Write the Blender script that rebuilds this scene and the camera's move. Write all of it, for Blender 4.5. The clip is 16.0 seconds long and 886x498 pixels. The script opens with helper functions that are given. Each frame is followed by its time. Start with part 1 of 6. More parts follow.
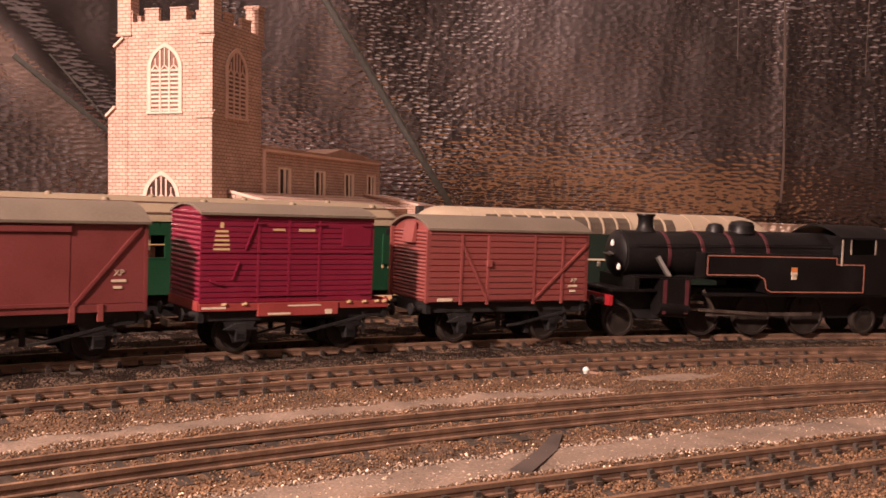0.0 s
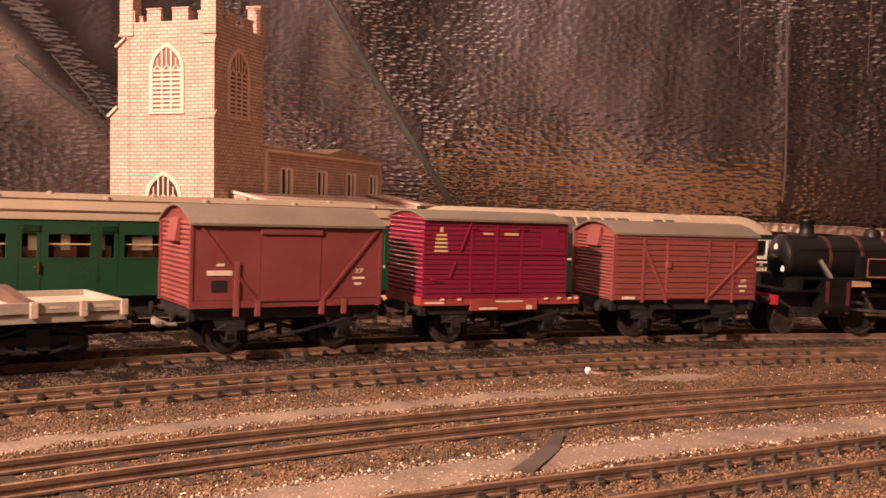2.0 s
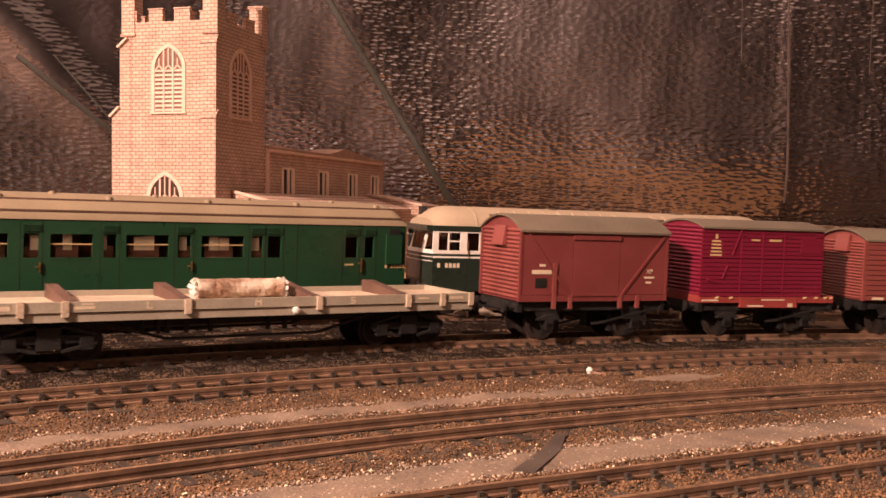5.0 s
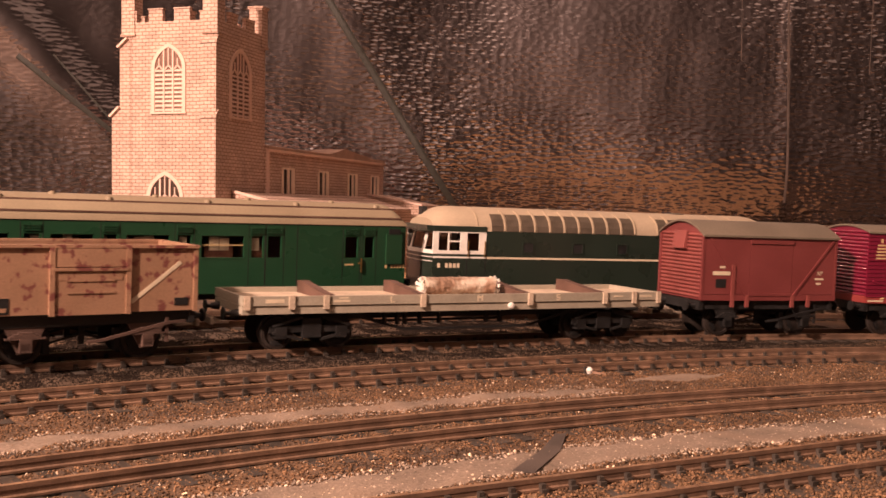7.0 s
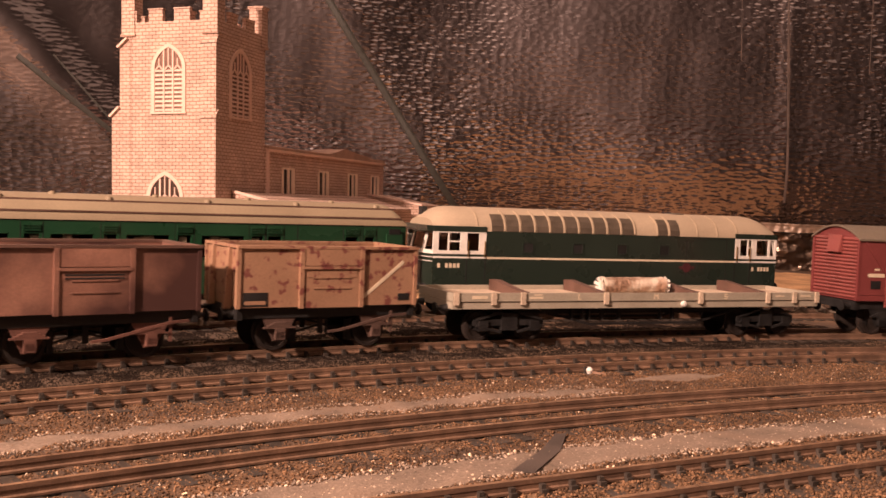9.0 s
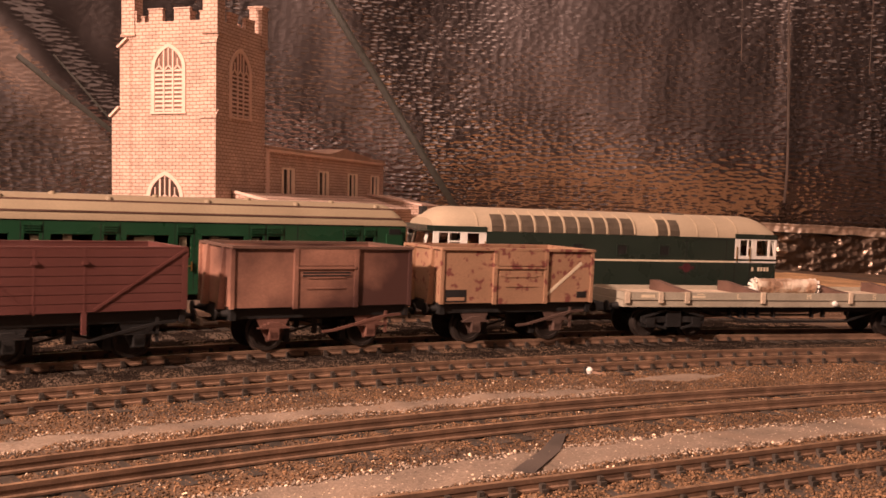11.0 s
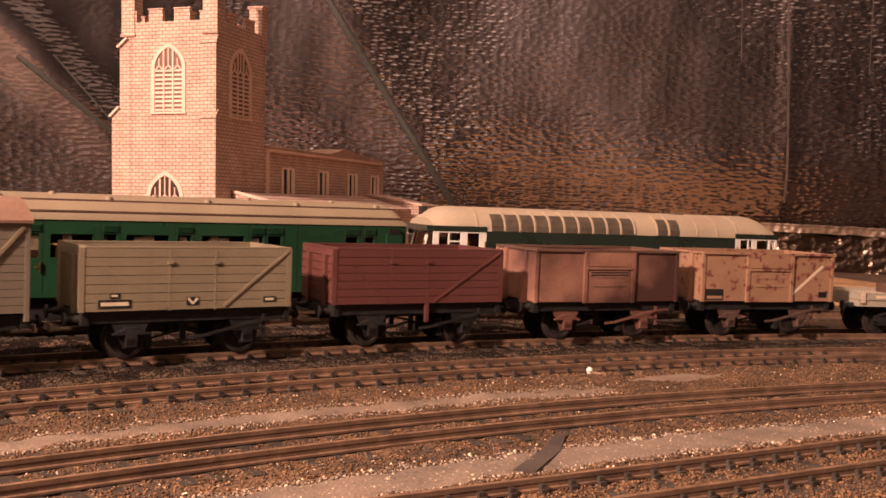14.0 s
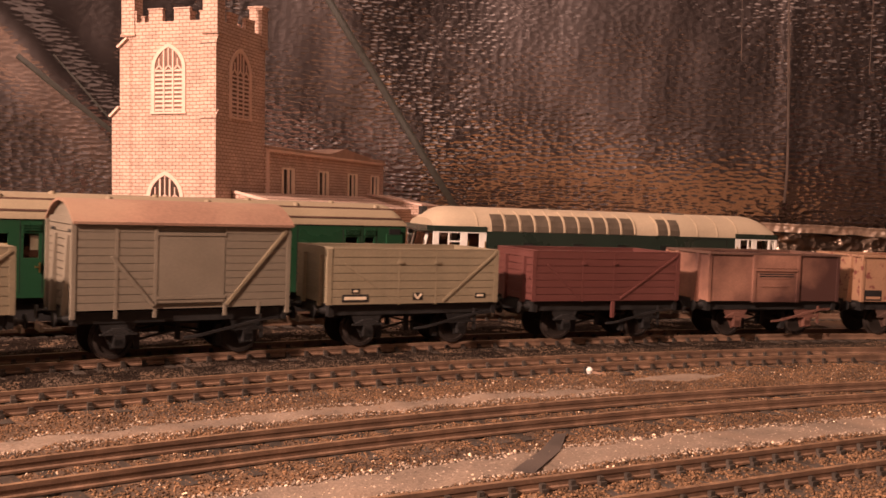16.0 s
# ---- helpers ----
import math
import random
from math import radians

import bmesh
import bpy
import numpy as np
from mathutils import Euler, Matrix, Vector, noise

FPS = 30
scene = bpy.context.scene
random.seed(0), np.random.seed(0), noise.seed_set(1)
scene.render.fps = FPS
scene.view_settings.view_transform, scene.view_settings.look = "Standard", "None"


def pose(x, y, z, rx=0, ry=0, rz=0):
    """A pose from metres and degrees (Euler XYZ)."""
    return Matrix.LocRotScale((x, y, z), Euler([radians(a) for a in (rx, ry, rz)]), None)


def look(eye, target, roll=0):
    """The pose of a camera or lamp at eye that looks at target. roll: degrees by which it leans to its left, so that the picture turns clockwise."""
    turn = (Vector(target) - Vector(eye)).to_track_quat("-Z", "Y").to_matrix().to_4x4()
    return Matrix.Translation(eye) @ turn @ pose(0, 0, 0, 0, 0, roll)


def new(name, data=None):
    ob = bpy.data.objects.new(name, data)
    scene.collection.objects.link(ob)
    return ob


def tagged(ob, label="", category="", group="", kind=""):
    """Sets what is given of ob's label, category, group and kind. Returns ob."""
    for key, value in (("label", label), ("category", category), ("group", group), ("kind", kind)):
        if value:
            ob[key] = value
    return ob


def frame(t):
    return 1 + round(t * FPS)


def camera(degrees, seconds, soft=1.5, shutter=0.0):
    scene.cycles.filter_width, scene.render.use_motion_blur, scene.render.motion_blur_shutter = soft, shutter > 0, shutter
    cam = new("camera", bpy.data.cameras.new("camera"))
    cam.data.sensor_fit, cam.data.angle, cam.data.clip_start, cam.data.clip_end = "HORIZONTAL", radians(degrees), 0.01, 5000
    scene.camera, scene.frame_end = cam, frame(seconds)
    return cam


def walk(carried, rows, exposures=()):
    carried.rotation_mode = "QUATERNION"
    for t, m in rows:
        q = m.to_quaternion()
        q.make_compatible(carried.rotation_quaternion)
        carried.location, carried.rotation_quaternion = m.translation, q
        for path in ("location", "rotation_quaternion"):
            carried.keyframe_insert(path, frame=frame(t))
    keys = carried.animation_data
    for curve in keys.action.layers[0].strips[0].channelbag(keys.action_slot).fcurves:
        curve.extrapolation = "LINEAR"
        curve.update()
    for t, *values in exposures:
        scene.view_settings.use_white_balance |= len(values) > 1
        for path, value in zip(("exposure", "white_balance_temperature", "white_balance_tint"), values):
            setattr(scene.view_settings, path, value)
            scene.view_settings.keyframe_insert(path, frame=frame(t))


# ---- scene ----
# A 1:76 model railway. Lengths below are in millimetres and scaled by MM.
MM = 0.001
EYE = (0.0, 0.0, 0.0539)
TILT = -2.8916
LEAN = 2.2458


def aim(yaw):
    a, b = radians(yaw), radians(TILT)
    way = Vector((math.sin(a) * math.cos(b), math.cos(a) * math.cos(b), math.sin(b)))
    return look(EYE, Vector(EYE) + way, LEAN)


cam = camera(47.372, 16.0, soft=1.6, shutter=0.4)
walk(cam, [(t, aim(a)) for t, a in ((0.0, 0.195), (0.25, 0.3), (0.5, 0.355), (0.75, 0.3), (1.0, 0.24), (1.5, 0.145), (2.0, 0.09), (2.5, 0.055),
                                    (3.0, 0.04), (3.5, 0.0), (9.0, 0.0), (16.0, 0.0))],
     exposures=[(0.0, 0.06, 5800, 7), (0.5, 0.2, 6000, 9), (1.0, 0.28, 6200, 10), (1.5, 0.25, 6400, 10), (2.5, 0.15, 6450, 10), (3.5, 0.04, 6500, 10), (4.2, 0.01, 6500, 10),
                (7.0, -0.02, 6500, 10), (16.0, -0.03, 6500, 10)])

# ---- light: one warm bulb hung over the layout, a dim room around it ----
world = bpy.data.worlds.new("world")
scene.world = world
world.use_nodes = True
world.node_tree.nodes["Background"].inputs["Color"].default_value = (1.0, 0.62, 0.42, 1)
world.node_tree.nodes["Background"].inputs["Strength"].default_value = 0.02
bulb_data = bpy.data.lights.new("bulb", "POINT")
bulb_data.energy, bulb_data.color, bulb_data.shadow_soft_size = 134.0, (1.0, 0.65, 0.505), 0.03
bulb = new("bulb", bulb_data)
bulb.matrix_world = pose(-0.63, -0.42, 0.59)

# ---- plan: concentric tracks round one centre ----
CX, CY = 480.73, -505.48
R_TRAIN, R_SECOND, R_THIRD, R_FAR = 1012.15, 956.3, 889.0, 1088.5
CX3, CY3, R_FRONT = 3945.7, -6720.0, 7943.6


def on_arc(s, r=R_TRAIN, z=0.0, cx=CX, cy=CY):
    """Pose on a circle; s is the distance along the train's track."""
    th = (s - CX) / R_TRAIN
    return pose((cx + r * math.sin(th)) * MM, (cy + r * math.cos(th)) * MM, z * MM, 0, 0, -math.degrees(th))


# ---- materials ----
def material(name, color, rough=0.6, metal=0.0, vary=0.25, scale=300.0, fine=2500.0, bump=0.15, dirt=None, dirt_amount=0.0, dirt_scale=90.0,
             dirt_edge=0.08, spec=0.5, island=False, random=0.0):
    m = bpy.data.materials.new(name)
    m.use_nodes = True
    nt = m.node_tree
    bsdf = nt.nodes["Principled BSDF"]
    bsdf.inputs["Metallic"].default_value = metal
    bsdf.inputs["Specular IOR Level"].default_value = spec
    tc = nt.nodes.new("ShaderNodeTexCoord")

    def noisy(sc, detail=4.0):
        n = nt.nodes.new("ShaderNodeTexNoise")
        n.inputs["Scale"].default_value, n.inputs["Detail"].default_value = sc, detail
        nt.links.new(tc.outputs["Object"], n.inputs["Vector"])
        return n.outputs["Fac"]

    def ramp(src, a, b, c0, c1):
        r = nt.nodes.new("ShaderNodeMapRange")
        r.inputs["From Min"].default_value, r.inputs["From Max"].default_value = a, b
        r.inputs["To Min"].default_value, r.inputs["To Max"].default_value = c0, c1
        nt.links.new(src, r.inputs["Value"])
        return r.outputs["Result"]

    def scaled(col_in, fac):
        mul = nt.nodes.new("ShaderNodeVectorMath")
        mul.operation = "SCALE"
        if isinstance(col_in, tuple):
            mul.inputs[0].default_value = col_in
        else:
            nt.links.new(col_in, mul.inputs[0])
        nt.links.new(fac, mul.inputs["Scale"])
        return mul.outputs[0]

    big, small = noisy(scale), noisy(fine, 2.0)
    col = scaled(tuple(color), ramp(big, 0.3, 0.7, 1 - vary, 1 + vary))
    col = scaled(col, ramp(small, 0.3, 0.7, 1 - vary * 0.6, 1 + vary * 0.6))
    if random:
        src = nt.nodes.new("ShaderNodeNewGeometry").outputs["Random Per Island"] if island else nt.nodes.new("ShaderNodeObjectInfo").outputs["Random"]
        col = scaled(col, ramp(src, 0, 1, 1 - random, 1 + random))
    if dirt is not None:
        mix = nt.nodes.new("ShaderNodeMix")
        mix.data_type = "RGBA"
        edge = 0.5 + (0.5 - dirt_amount) * 0.6
        nt.links.new(ramp(noisy(dirt_scale, 5.0), edge - dirt_edge, edge + dirt_edge, 0, 1), mix.inputs["Factor"])
        nt.links.new(col, mix.inputs["A"])
        mix.inputs["B"].default_value = (*dirt, 1)
        col = mix.outputs["Result"]
    nt.links.new(col, bsdf.inputs["Base Color"])
    nt.links.new(ramp(big, 0.3, 0.7, max(rough - 0.1, 0.03), min(rough + 0.1, 1)), bsdf.inputs["Roughness"])
    if bump:
        b = nt.nodes.new("ShaderNodeBump")
        b.inputs["Strength"].default_value, b.inputs["Distance"].default_value = bump, 0.0004
        nt.links.new(small, b.inputs["Height"])
        nt.links.new(b.outputs["Normal"], bsdf.inputs["Normal"])
    return m


RAIL = material("rail_rust", (0.18, 0.106, 0.068), 0.65, 0.0, 0.3, dirt=(0.09, 0.052, 0.035), dirt_amount=0.4, dirt_scale=70, dirt_edge=0.15)
RAILHEAD = material("rail_head", (0.42, 0.26, 0.16), 0.35, 0.6, 0.25)
SLEEPER = material("sleeper_plastic", (0.045, 0.035, 0.028), 0.6, 0, 0.35, random=0.25)
GROUND = material("ballast_ground", (0.115, 0.066, 0.036), 0.95, 0, 0.5, 60, 900, 0.8, dirt=(0.07, 0.045, 0.03), dirt_amount=0.45, dirt_scale=35)
STONE = material("ballast_stone", (0.135, 0.076, 0.041), 0.85, 0, 0.3, 60, 900, 0.3, island=True, random=0.75, spec=0.25)
# dark brown ballast, made darker still to carry the shade under the train
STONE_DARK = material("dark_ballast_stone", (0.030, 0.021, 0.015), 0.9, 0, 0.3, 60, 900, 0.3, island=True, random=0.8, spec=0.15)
# shade beneath the trains is put into this near-black colour
SHADE_BED = material("dark_shade_bed", (0.020, 0.0145, 0.012), 0.95, 0, 0.4, 70, 1200, 0.5, spec=0.0)
# bright golden ground colour, added to be mirrored in the hung sheet
GOLD_REFLECTOR = material("golden_bounce_ground", (0.46, 0.28, 0.15), 0.95, 0, 0.35, 40, 700, 0.5, spec=0.1)
STREAK = material("dark_brown_streak", (0.06, 0.044, 0.036), 0.8, 0, 0.3, 90)
PATH = material("cinder_path", (0.19, 0.14, 0.104), 0.95, 0, 0.35, 70, 1200, 0.6, dirt=(0.2, 0.14, 0.10), dirt_amount=0.35, dirt_scale=50)
PATH_STONE = material("pale_grit", (0.27, 0.205, 0.155), 0.8, 0, 0.3, 70, 1200, 0.3, island=True, random=0.6)
FLAKE = material("bright_mineral_flake", (0.62, 0.47, 0.33), 0.3, 0, 0.3, 70, 1200, 0.2, island=True, random=0.5)
# unseen ceiling, kept white to bounce fill light down onto the layout
BOUNCE_CEILING = material("unseen_bounce_ceiling", (0.72, 0.69, 0.66), 0.9, 0, 0.06, 2, 60, 0.05)
WALL = material("room_plaster", (0.085, 0.071, 0.066), 0.9, 0, 0.08, 2, 60, 0.05)
BLACK = material("black_underframe", (0.011, 0.010, 0.010), 0.6, 0, 0.4, 150, 1500, 0.2)
WHEEL = material("dark_wheel", (0.03, 0.023, 0.02), 0.5, 0.2, 0.4, 200)
STEEL = material("bright_steel", (0.5, 0.47, 0.44), 0.3, 0.9, 0.2, 200)
BAUXITE = material("bauxite_brown_paint", (0.165, 0.037, 0.036), 0.5, 0, 0.12, 60, 1500, 0.08)
BAUXITE_PALE = material("bauxite_red_paint", (0.21, 0.054, 0.048), 0.5, 0, 0.15, 60, 1500, 0.1)
CRIMSON = material("crimson_paint", (0.165, 0.010, 0.032), 0.4, 0, 0.1, 60, 1500, 0.06)
CHASSIS_RED = material("conflat_red_paint", (0.25, 0.042, 0.038), 0.5, 0, 0.2, 60)
ROOF_GREY = material("wagon_roof_grey", (0.142, 0.114, 0.084), 0.7, 0, 0.15, 60, 1200, 0.1)
ROOF_DUST = material("dusty_roof", (0.23, 0.128, 0.088), 0.8, 0, 0.2, 40, 900, 0.1, dirt=(0.34, 0.225, 0.15), dirt_amount=0.35, dirt_scale=30, dirt_edge=0.2)
WAGON_GREY = material("wagon_grey_paint", (0.215, 0.175, 0.115), 0.6, 0, 0.15, 60, 1500, 0.1)
VAN_GREY = material("van_grey_paint", (0.18, 0.152, 0.115), 0.6, 0, 0.12, 60, 1500, 0.1)
OPEN_RED = material("open_wagon_red_brown", (0.105, 0.035, 0.03), 0.55, 0, 0.15, 60, 1500, 0.1)
MINERAL = material("mineral_grey_rust", (0.30, 0.172, 0.105), 0.65, 0, 0.12, 60, 1500, 0.15, dirt=(0.16, 0.05, 0.04), dirt_amount=0.33, dirt_scale=330, dirt_edge=0.035)
WEATHERED = material("rust_weathered", (0.36, 0.185, 0.132), 0.42, 0, 0.2, 50, 1500, 0.1, dirt=(0.065, 0.031, 0.027), dirt_amount=0.6, dirt_scale=27, dirt_edge=0.11)
RUST_FRAME = material("rust_frame", (0.115, 0.05, 0.036), 0.7, 0, 0.3, 80)
DULL_FRAME = material("dull_brown_frame", (0.075, 0.043, 0.033), 0.7, 0, 0.3, 80)
# window stone paler than the other trim, with the highlight in its colour
LIT_TRIM = material("lit_window_stone", (0.84, 0.68, 0.56), 0.85, 0, 0.1, 90)
INSIDE = material("wagon_inside", (0.17, 0.10, 0.07), 0.8, 0, 0.3, 80)
FLAT_GREY = material("flat_wagon_grey", (0.34, 0.30, 0.235), 0.6, 0, 0.15, 60, 1500, 0.1)
DECK = material("flat_wagon_deck", (0.50, 0.40, 0.30), 0.75, 0, 0.25, 80, 1500, 0.2)
BOLSTER = material("brown_bolster", (0.11, 0.06, 0.045), 0.6, 0, 0.25, 100)
LOG = material("rough_load", (0.30, 0.19, 0.13), 0.5, 0, 0.35, 120, 900, 0.7, dirt=(0.62, 0.52, 0.42), dirt_amount=0.42, dirt_scale=160)
COUPLER = material("worn_metal", (0.42, 0.35, 0.28), 0.45, 0.4, 0.4, 200)
WHITE = material("white_paint", (0.72, 0.68, 0.62), 0.5, 0, 0.08)
CREAM = material("cream_lettering", (0.62, 0.52, 0.38), 0.55, 0, 0.1)
YELLOW = material("yellow_lettering", (0.52, 0.38, 0.19), 0.55, 0, 0.1)
BUFFER_RED = material("buffer_beam_red", (0.30, 0.014, 0.02), 0.45, 0, 0.15)
ORANGE = material("orange_crest", (0.50, 0.17, 0.05), 0.5, 0, 0.15)
ROD = material("dull_rod_steel", (0.14, 0.11, 0.09), 0.4, 0.6, 0.4, 200)
LINING = material("red_lining", (0.30, 0.12, 0.085), 0.5, 0, 0.1)
LOCO_BLACK = material("loco_black", (0.007, 0.006, 0.006), 0.42, 0, 0.3, 60, 1500, 0.05, spec=0.3)
BAND = material("maroon_band", (0.07, 0.018, 0.022), 0.45, 0, 0.2)
BRASS = material("brass", (0.45, 0.28, 0.10), 0.35, 0.9, 0.2)
DIESEL_GREEN = material("dark_green_paint", (0.017, 0.026, 0.0195), 0.32, 0, 0.1, 60, 1500, 0.03)
DIESEL_ROOF = material("diesel_roof_grey", (0.39, 0.31, 0.22), 0.65, 0, 0.08, 50, 1200, 0.05)
GRILLE = material("grille_dark", (0.10, 0.078, 0.058), 0.5, 0.2, 0.2, 200)
COACH_GREEN = material("coach_green_paint", (0.013, 0.052, 0.024), 0.33, 0, 0.1, 40, 1500, 0.03)
COACH_ROOF = material("coach_roof_grey", (0.255, 0.20, 0.13), 0.65, 0, 0.1, 40, 1200, 0.05)
INTERIOR = material("dark_interior", (0.19, 0.08, 0.055), 0.7, 0, 0.3, 60)
PAPER = material("bright_card", (0.75, 0.66, 0.55), 0.8, 0, 0.1)
CHURCH_JOINT = material("church_joint", (0.40, 0.26, 0.20), 0.9, 0, 0.2, 90)
CHURCH_TRIM = material("church_stone_trim", (0.74, 0.53, 0.44), 0.85, 0, 0.1, 90)
DARK_HOLE = material("dark_opening", (0.05, 0.028, 0.02), 0.9, 0, 0.2)
# church stone with the shade of the window recesses put into its colour
CHURCH_SHADE = material("church_painted_shade", (0.22, 0.13, 0.10), 0.9, 0, 0.2, 90)
SEAM = material("dull_brown_seam", (0.085, 0.06, 0.05), 0.75, 0, 0.4, 40)
# near-black that stands for the shade in the sheet's creases
CREASE_DARK = material("crease_shade", (0.03, 0.028, 0.022), 0.5, 0, 0.3)


def glass(name, tint, rough=0.05):
    m = bpy.data.materials.new(name)
    m.use_nodes = True
    b = m.node_tree.nodes["Principled BSDF"]
    b.inputs["Base Color"].default_value = (*tint, 1)
    b.inputs["Roughness"].default_value = rough
    b.inputs["Transmission Weight"].default_value = 1.0
    b.inputs["IOR"].default_value = 1.1
    return m


GLASS = glass("window_glazing", (0.8, 0.78, 0.72))
SMOKED = glass("windscreen_glazing", (0.42, 0.36, 0.31))


def foil_material(name="embossed_sheet", low=(0.37, 0.342, 0.35), high=(0.56, 0.517, 0.53), cell=(130.0, 285.0), depth=1.0, rough=0.13):
    """Dark glossy embossed sheet: rows of small hammered dents, deeper in some stretches than in others."""
    m = bpy.data.materials.new(name)
    m.use_nodes = True
    nt = m.node_tree
    b = nt.nodes["Principled BSDF"]
    b.inputs["Metallic"].default_value = 1.0
    b.inputs["Roughness"].default_value = rough
    tc = nt.nodes.new("ShaderNodeTexCoord")

    def noisy(sc, detail=2.0):
        n = nt.nodes.new("ShaderNodeTexNoise")
        n.inputs["Scale"].default_value, n.inputs["Detail"].default_value = sc, detail
        nt.links.new(tc.outputs["Object"], n.inputs["Vector"])
        return n.outputs["Fac"]

    def maths(op, a, b, c=None):
        n = nt.nodes.new("ShaderNodeMath")
        n.operation = op
        for k, v in enumerate((a, b, c)):
            if v is None:
                continue
            if isinstance(v, (int, float)):
                n.inputs[k].default_value = v
            else:
                nt.links.new(v, n.inputs[k])
        return n.outputs[0]

    cr = nt.nodes.new("ShaderNodeValToRGB")
    cr.color_ramp.elements[0].position, cr.color_ramp.elements[1].position = 0.35, 0.7
    cr.color_ramp.elements[0].color = (*low, 1)
    cr.color_ramp.elements[1].color = (*high, 1)
    nt.links.new(noisy(9.0), cr.inputs["Fac"])
    nt.links.new(cr.outputs["Color"], b.inputs["Base Color"])
    # dents, wider than high
    mp = nt.nodes.new("ShaderNodeMapping")
    mp.inputs["Scale"].default_value = (cell[0], cell[0], cell[1])
    nt.links.new(tc.outputs["Object"], mp.inputs["Vector"])
    v = nt.nodes.new("ShaderNodeTexVoronoi")
    v.feature = "SMOOTH_F1"
    v.inputs["Scale"].default_value = 1.0
    v.inputs["Smoothness"].default_value = 0.35
    v.inputs["Randomness"].default_value = 0.75
    nt.links.new(mp.outputs["Vector"], v.inputs["Vector"])
    # depth of the embossing across the sheet, slanting with the slack fold
    sep = nt.nodes.new("ShaderNodeSeparateXYZ")
    nt.links.new(tc.outputs["Object"], sep.inputs[0])
    slant = maths("MULTIPLY_ADD", sep.outputs["Z"], 0.625, sep.outputs["X"])
    slant = maths("MULTIPLY_ADD", noisy(11.0), 0.12, slant)
    place = maths("MULTIPLY_ADD", slant, 1 / 0.9, (0.35 - 0.06) / 0.9)
    dr = nt.nodes.new("ShaderNodeValToRGB")
    els = dr.color_ramp.elements
    stops = ((0.0, 0.06), (0.17, 0.12), (0.27, 0.3), (0.32, 0.4), (0.365, 0.15), (0.41, 0.22), (0.435, 0.55), (0.52, 0.40), (0.62, 0.26), (0.8, 0.26), (1.0, 0.5))
    for k, (p, d) in enumerate(stops):
        e = els[k] if k < 2 else els.new(p)
        e.position, e.color = p, (d, d, d, 1)
    nt.links.new(place, dr.inputs["Fac"])
    high_low = maths("MULTIPLY_ADD", noisy(150.0, 3.0), 0.25, v.outputs["Distance"])
    low_rows = nt.nodes.new("ShaderNodeMapRange")
    low_rows.inputs["From Min"].default_value, low_rows.inputs["From Max"].default_value = 0.06, 0.15
    low_rows.inputs["To Min"].default_value, low_rows.inputs["To Max"].default_value = 0.4, 0.0
    nt.links.new(sep.outputs["Z"], low_rows.inputs["Value"])
    hgt = maths("MULTIPLY", high_low, maths("ADD", dr.outputs["Color"], low_rows.outputs["Result"]))
    bp = nt.nodes.new("ShaderNodeBump")
    bp.inputs["Strength"].default_value, bp.inputs["Distance"].default_value = 0.8, 0.0024 * depth
    nt.links.new(hgt, bp.inputs["Height"])
    nt.links.new(bp.outputs["Normal"], b.inputs["Normal"])
    return m


FOIL = foil_material()
FOIL_EDGE = foil_material("crumpled_sheet", (0.19, 0.14, 0.11), (0.36, 0.27, 0.21), (150.0, 190.0), 1.2, 0.3)
HEM = material("pale_turned_hem", (0.27, 0.19, 0.14), 0.4, 0.2, 0.3, 90, 900, 0.4)


# ---- mesh helpers, in millimetres ----
def box(bm, x0, x1, y0, y1, z0, z1):
    vs = [bm.verts.new((x, y, z)) for x in (x0, x1) for y in (y0, y1) for z in (z0, z1)]
    for f in ((0, 1, 3, 2), (4, 6, 7, 5), (0, 4, 5, 1), (2, 3, 7, 6), (0, 2, 6, 4), (1, 5, 7, 3)):
        bm.faces.new([vs[i] for i in f])
    return vs


def bar(bm, p, q, w, h=None):
    """A square bar from p to q, w wide and h deep."""
    h = h or w
    p, q = Vector(p), Vector(q)
    d = (q - p).normalized()
    side = d.cross(Vector((0, 1, 0)))
    side = (side if side.length > 0.1 else d.cross(Vector((1, 0, 0)))).normalized()
    up = side.cross(d)
    ends = [[bm.verts.new(c + side * a * w / 2 + up * b * h / 2) for a, b in ((-1, -1), (1, -1), (1, 1), (-1, 1))] for c in (p, q)]
    bm.faces.new(ends[0][::-1])
    bm.faces.new(ends[1])
    for i in range(4):
        bm.faces.new((ends[0][i], ends[0][(i + 1) % 4], ends[1][(i + 1) % 4], ends[1][i]))


def tube(bm, p, q, r, r2=None, n=20, cap=True):
    p, q = Vector(p), Vector(q)
    r2 = r if r2 is None else r2
    d = (q - p).normalized()
    a = d.orthogonal().normalized()
    b = d.cross(a)
    rings = [[bm.verts.new(c + (a * math.cos(k * math.tau / n) + b * math.sin(k * math.tau / n)) * rr) for k in range(n)] for c, rr in ((p, r), (q, r2))]
    for i in range(n):
        f = bm.faces.new((rings[0][i], rings[0][(i + 1) % n], rings[1][(i + 1) % n], rings[1][i]))
        f.smooth = True
    if cap:
        bm.faces.new(rings[0][::-1])
        bm.faces.new(rings[1])


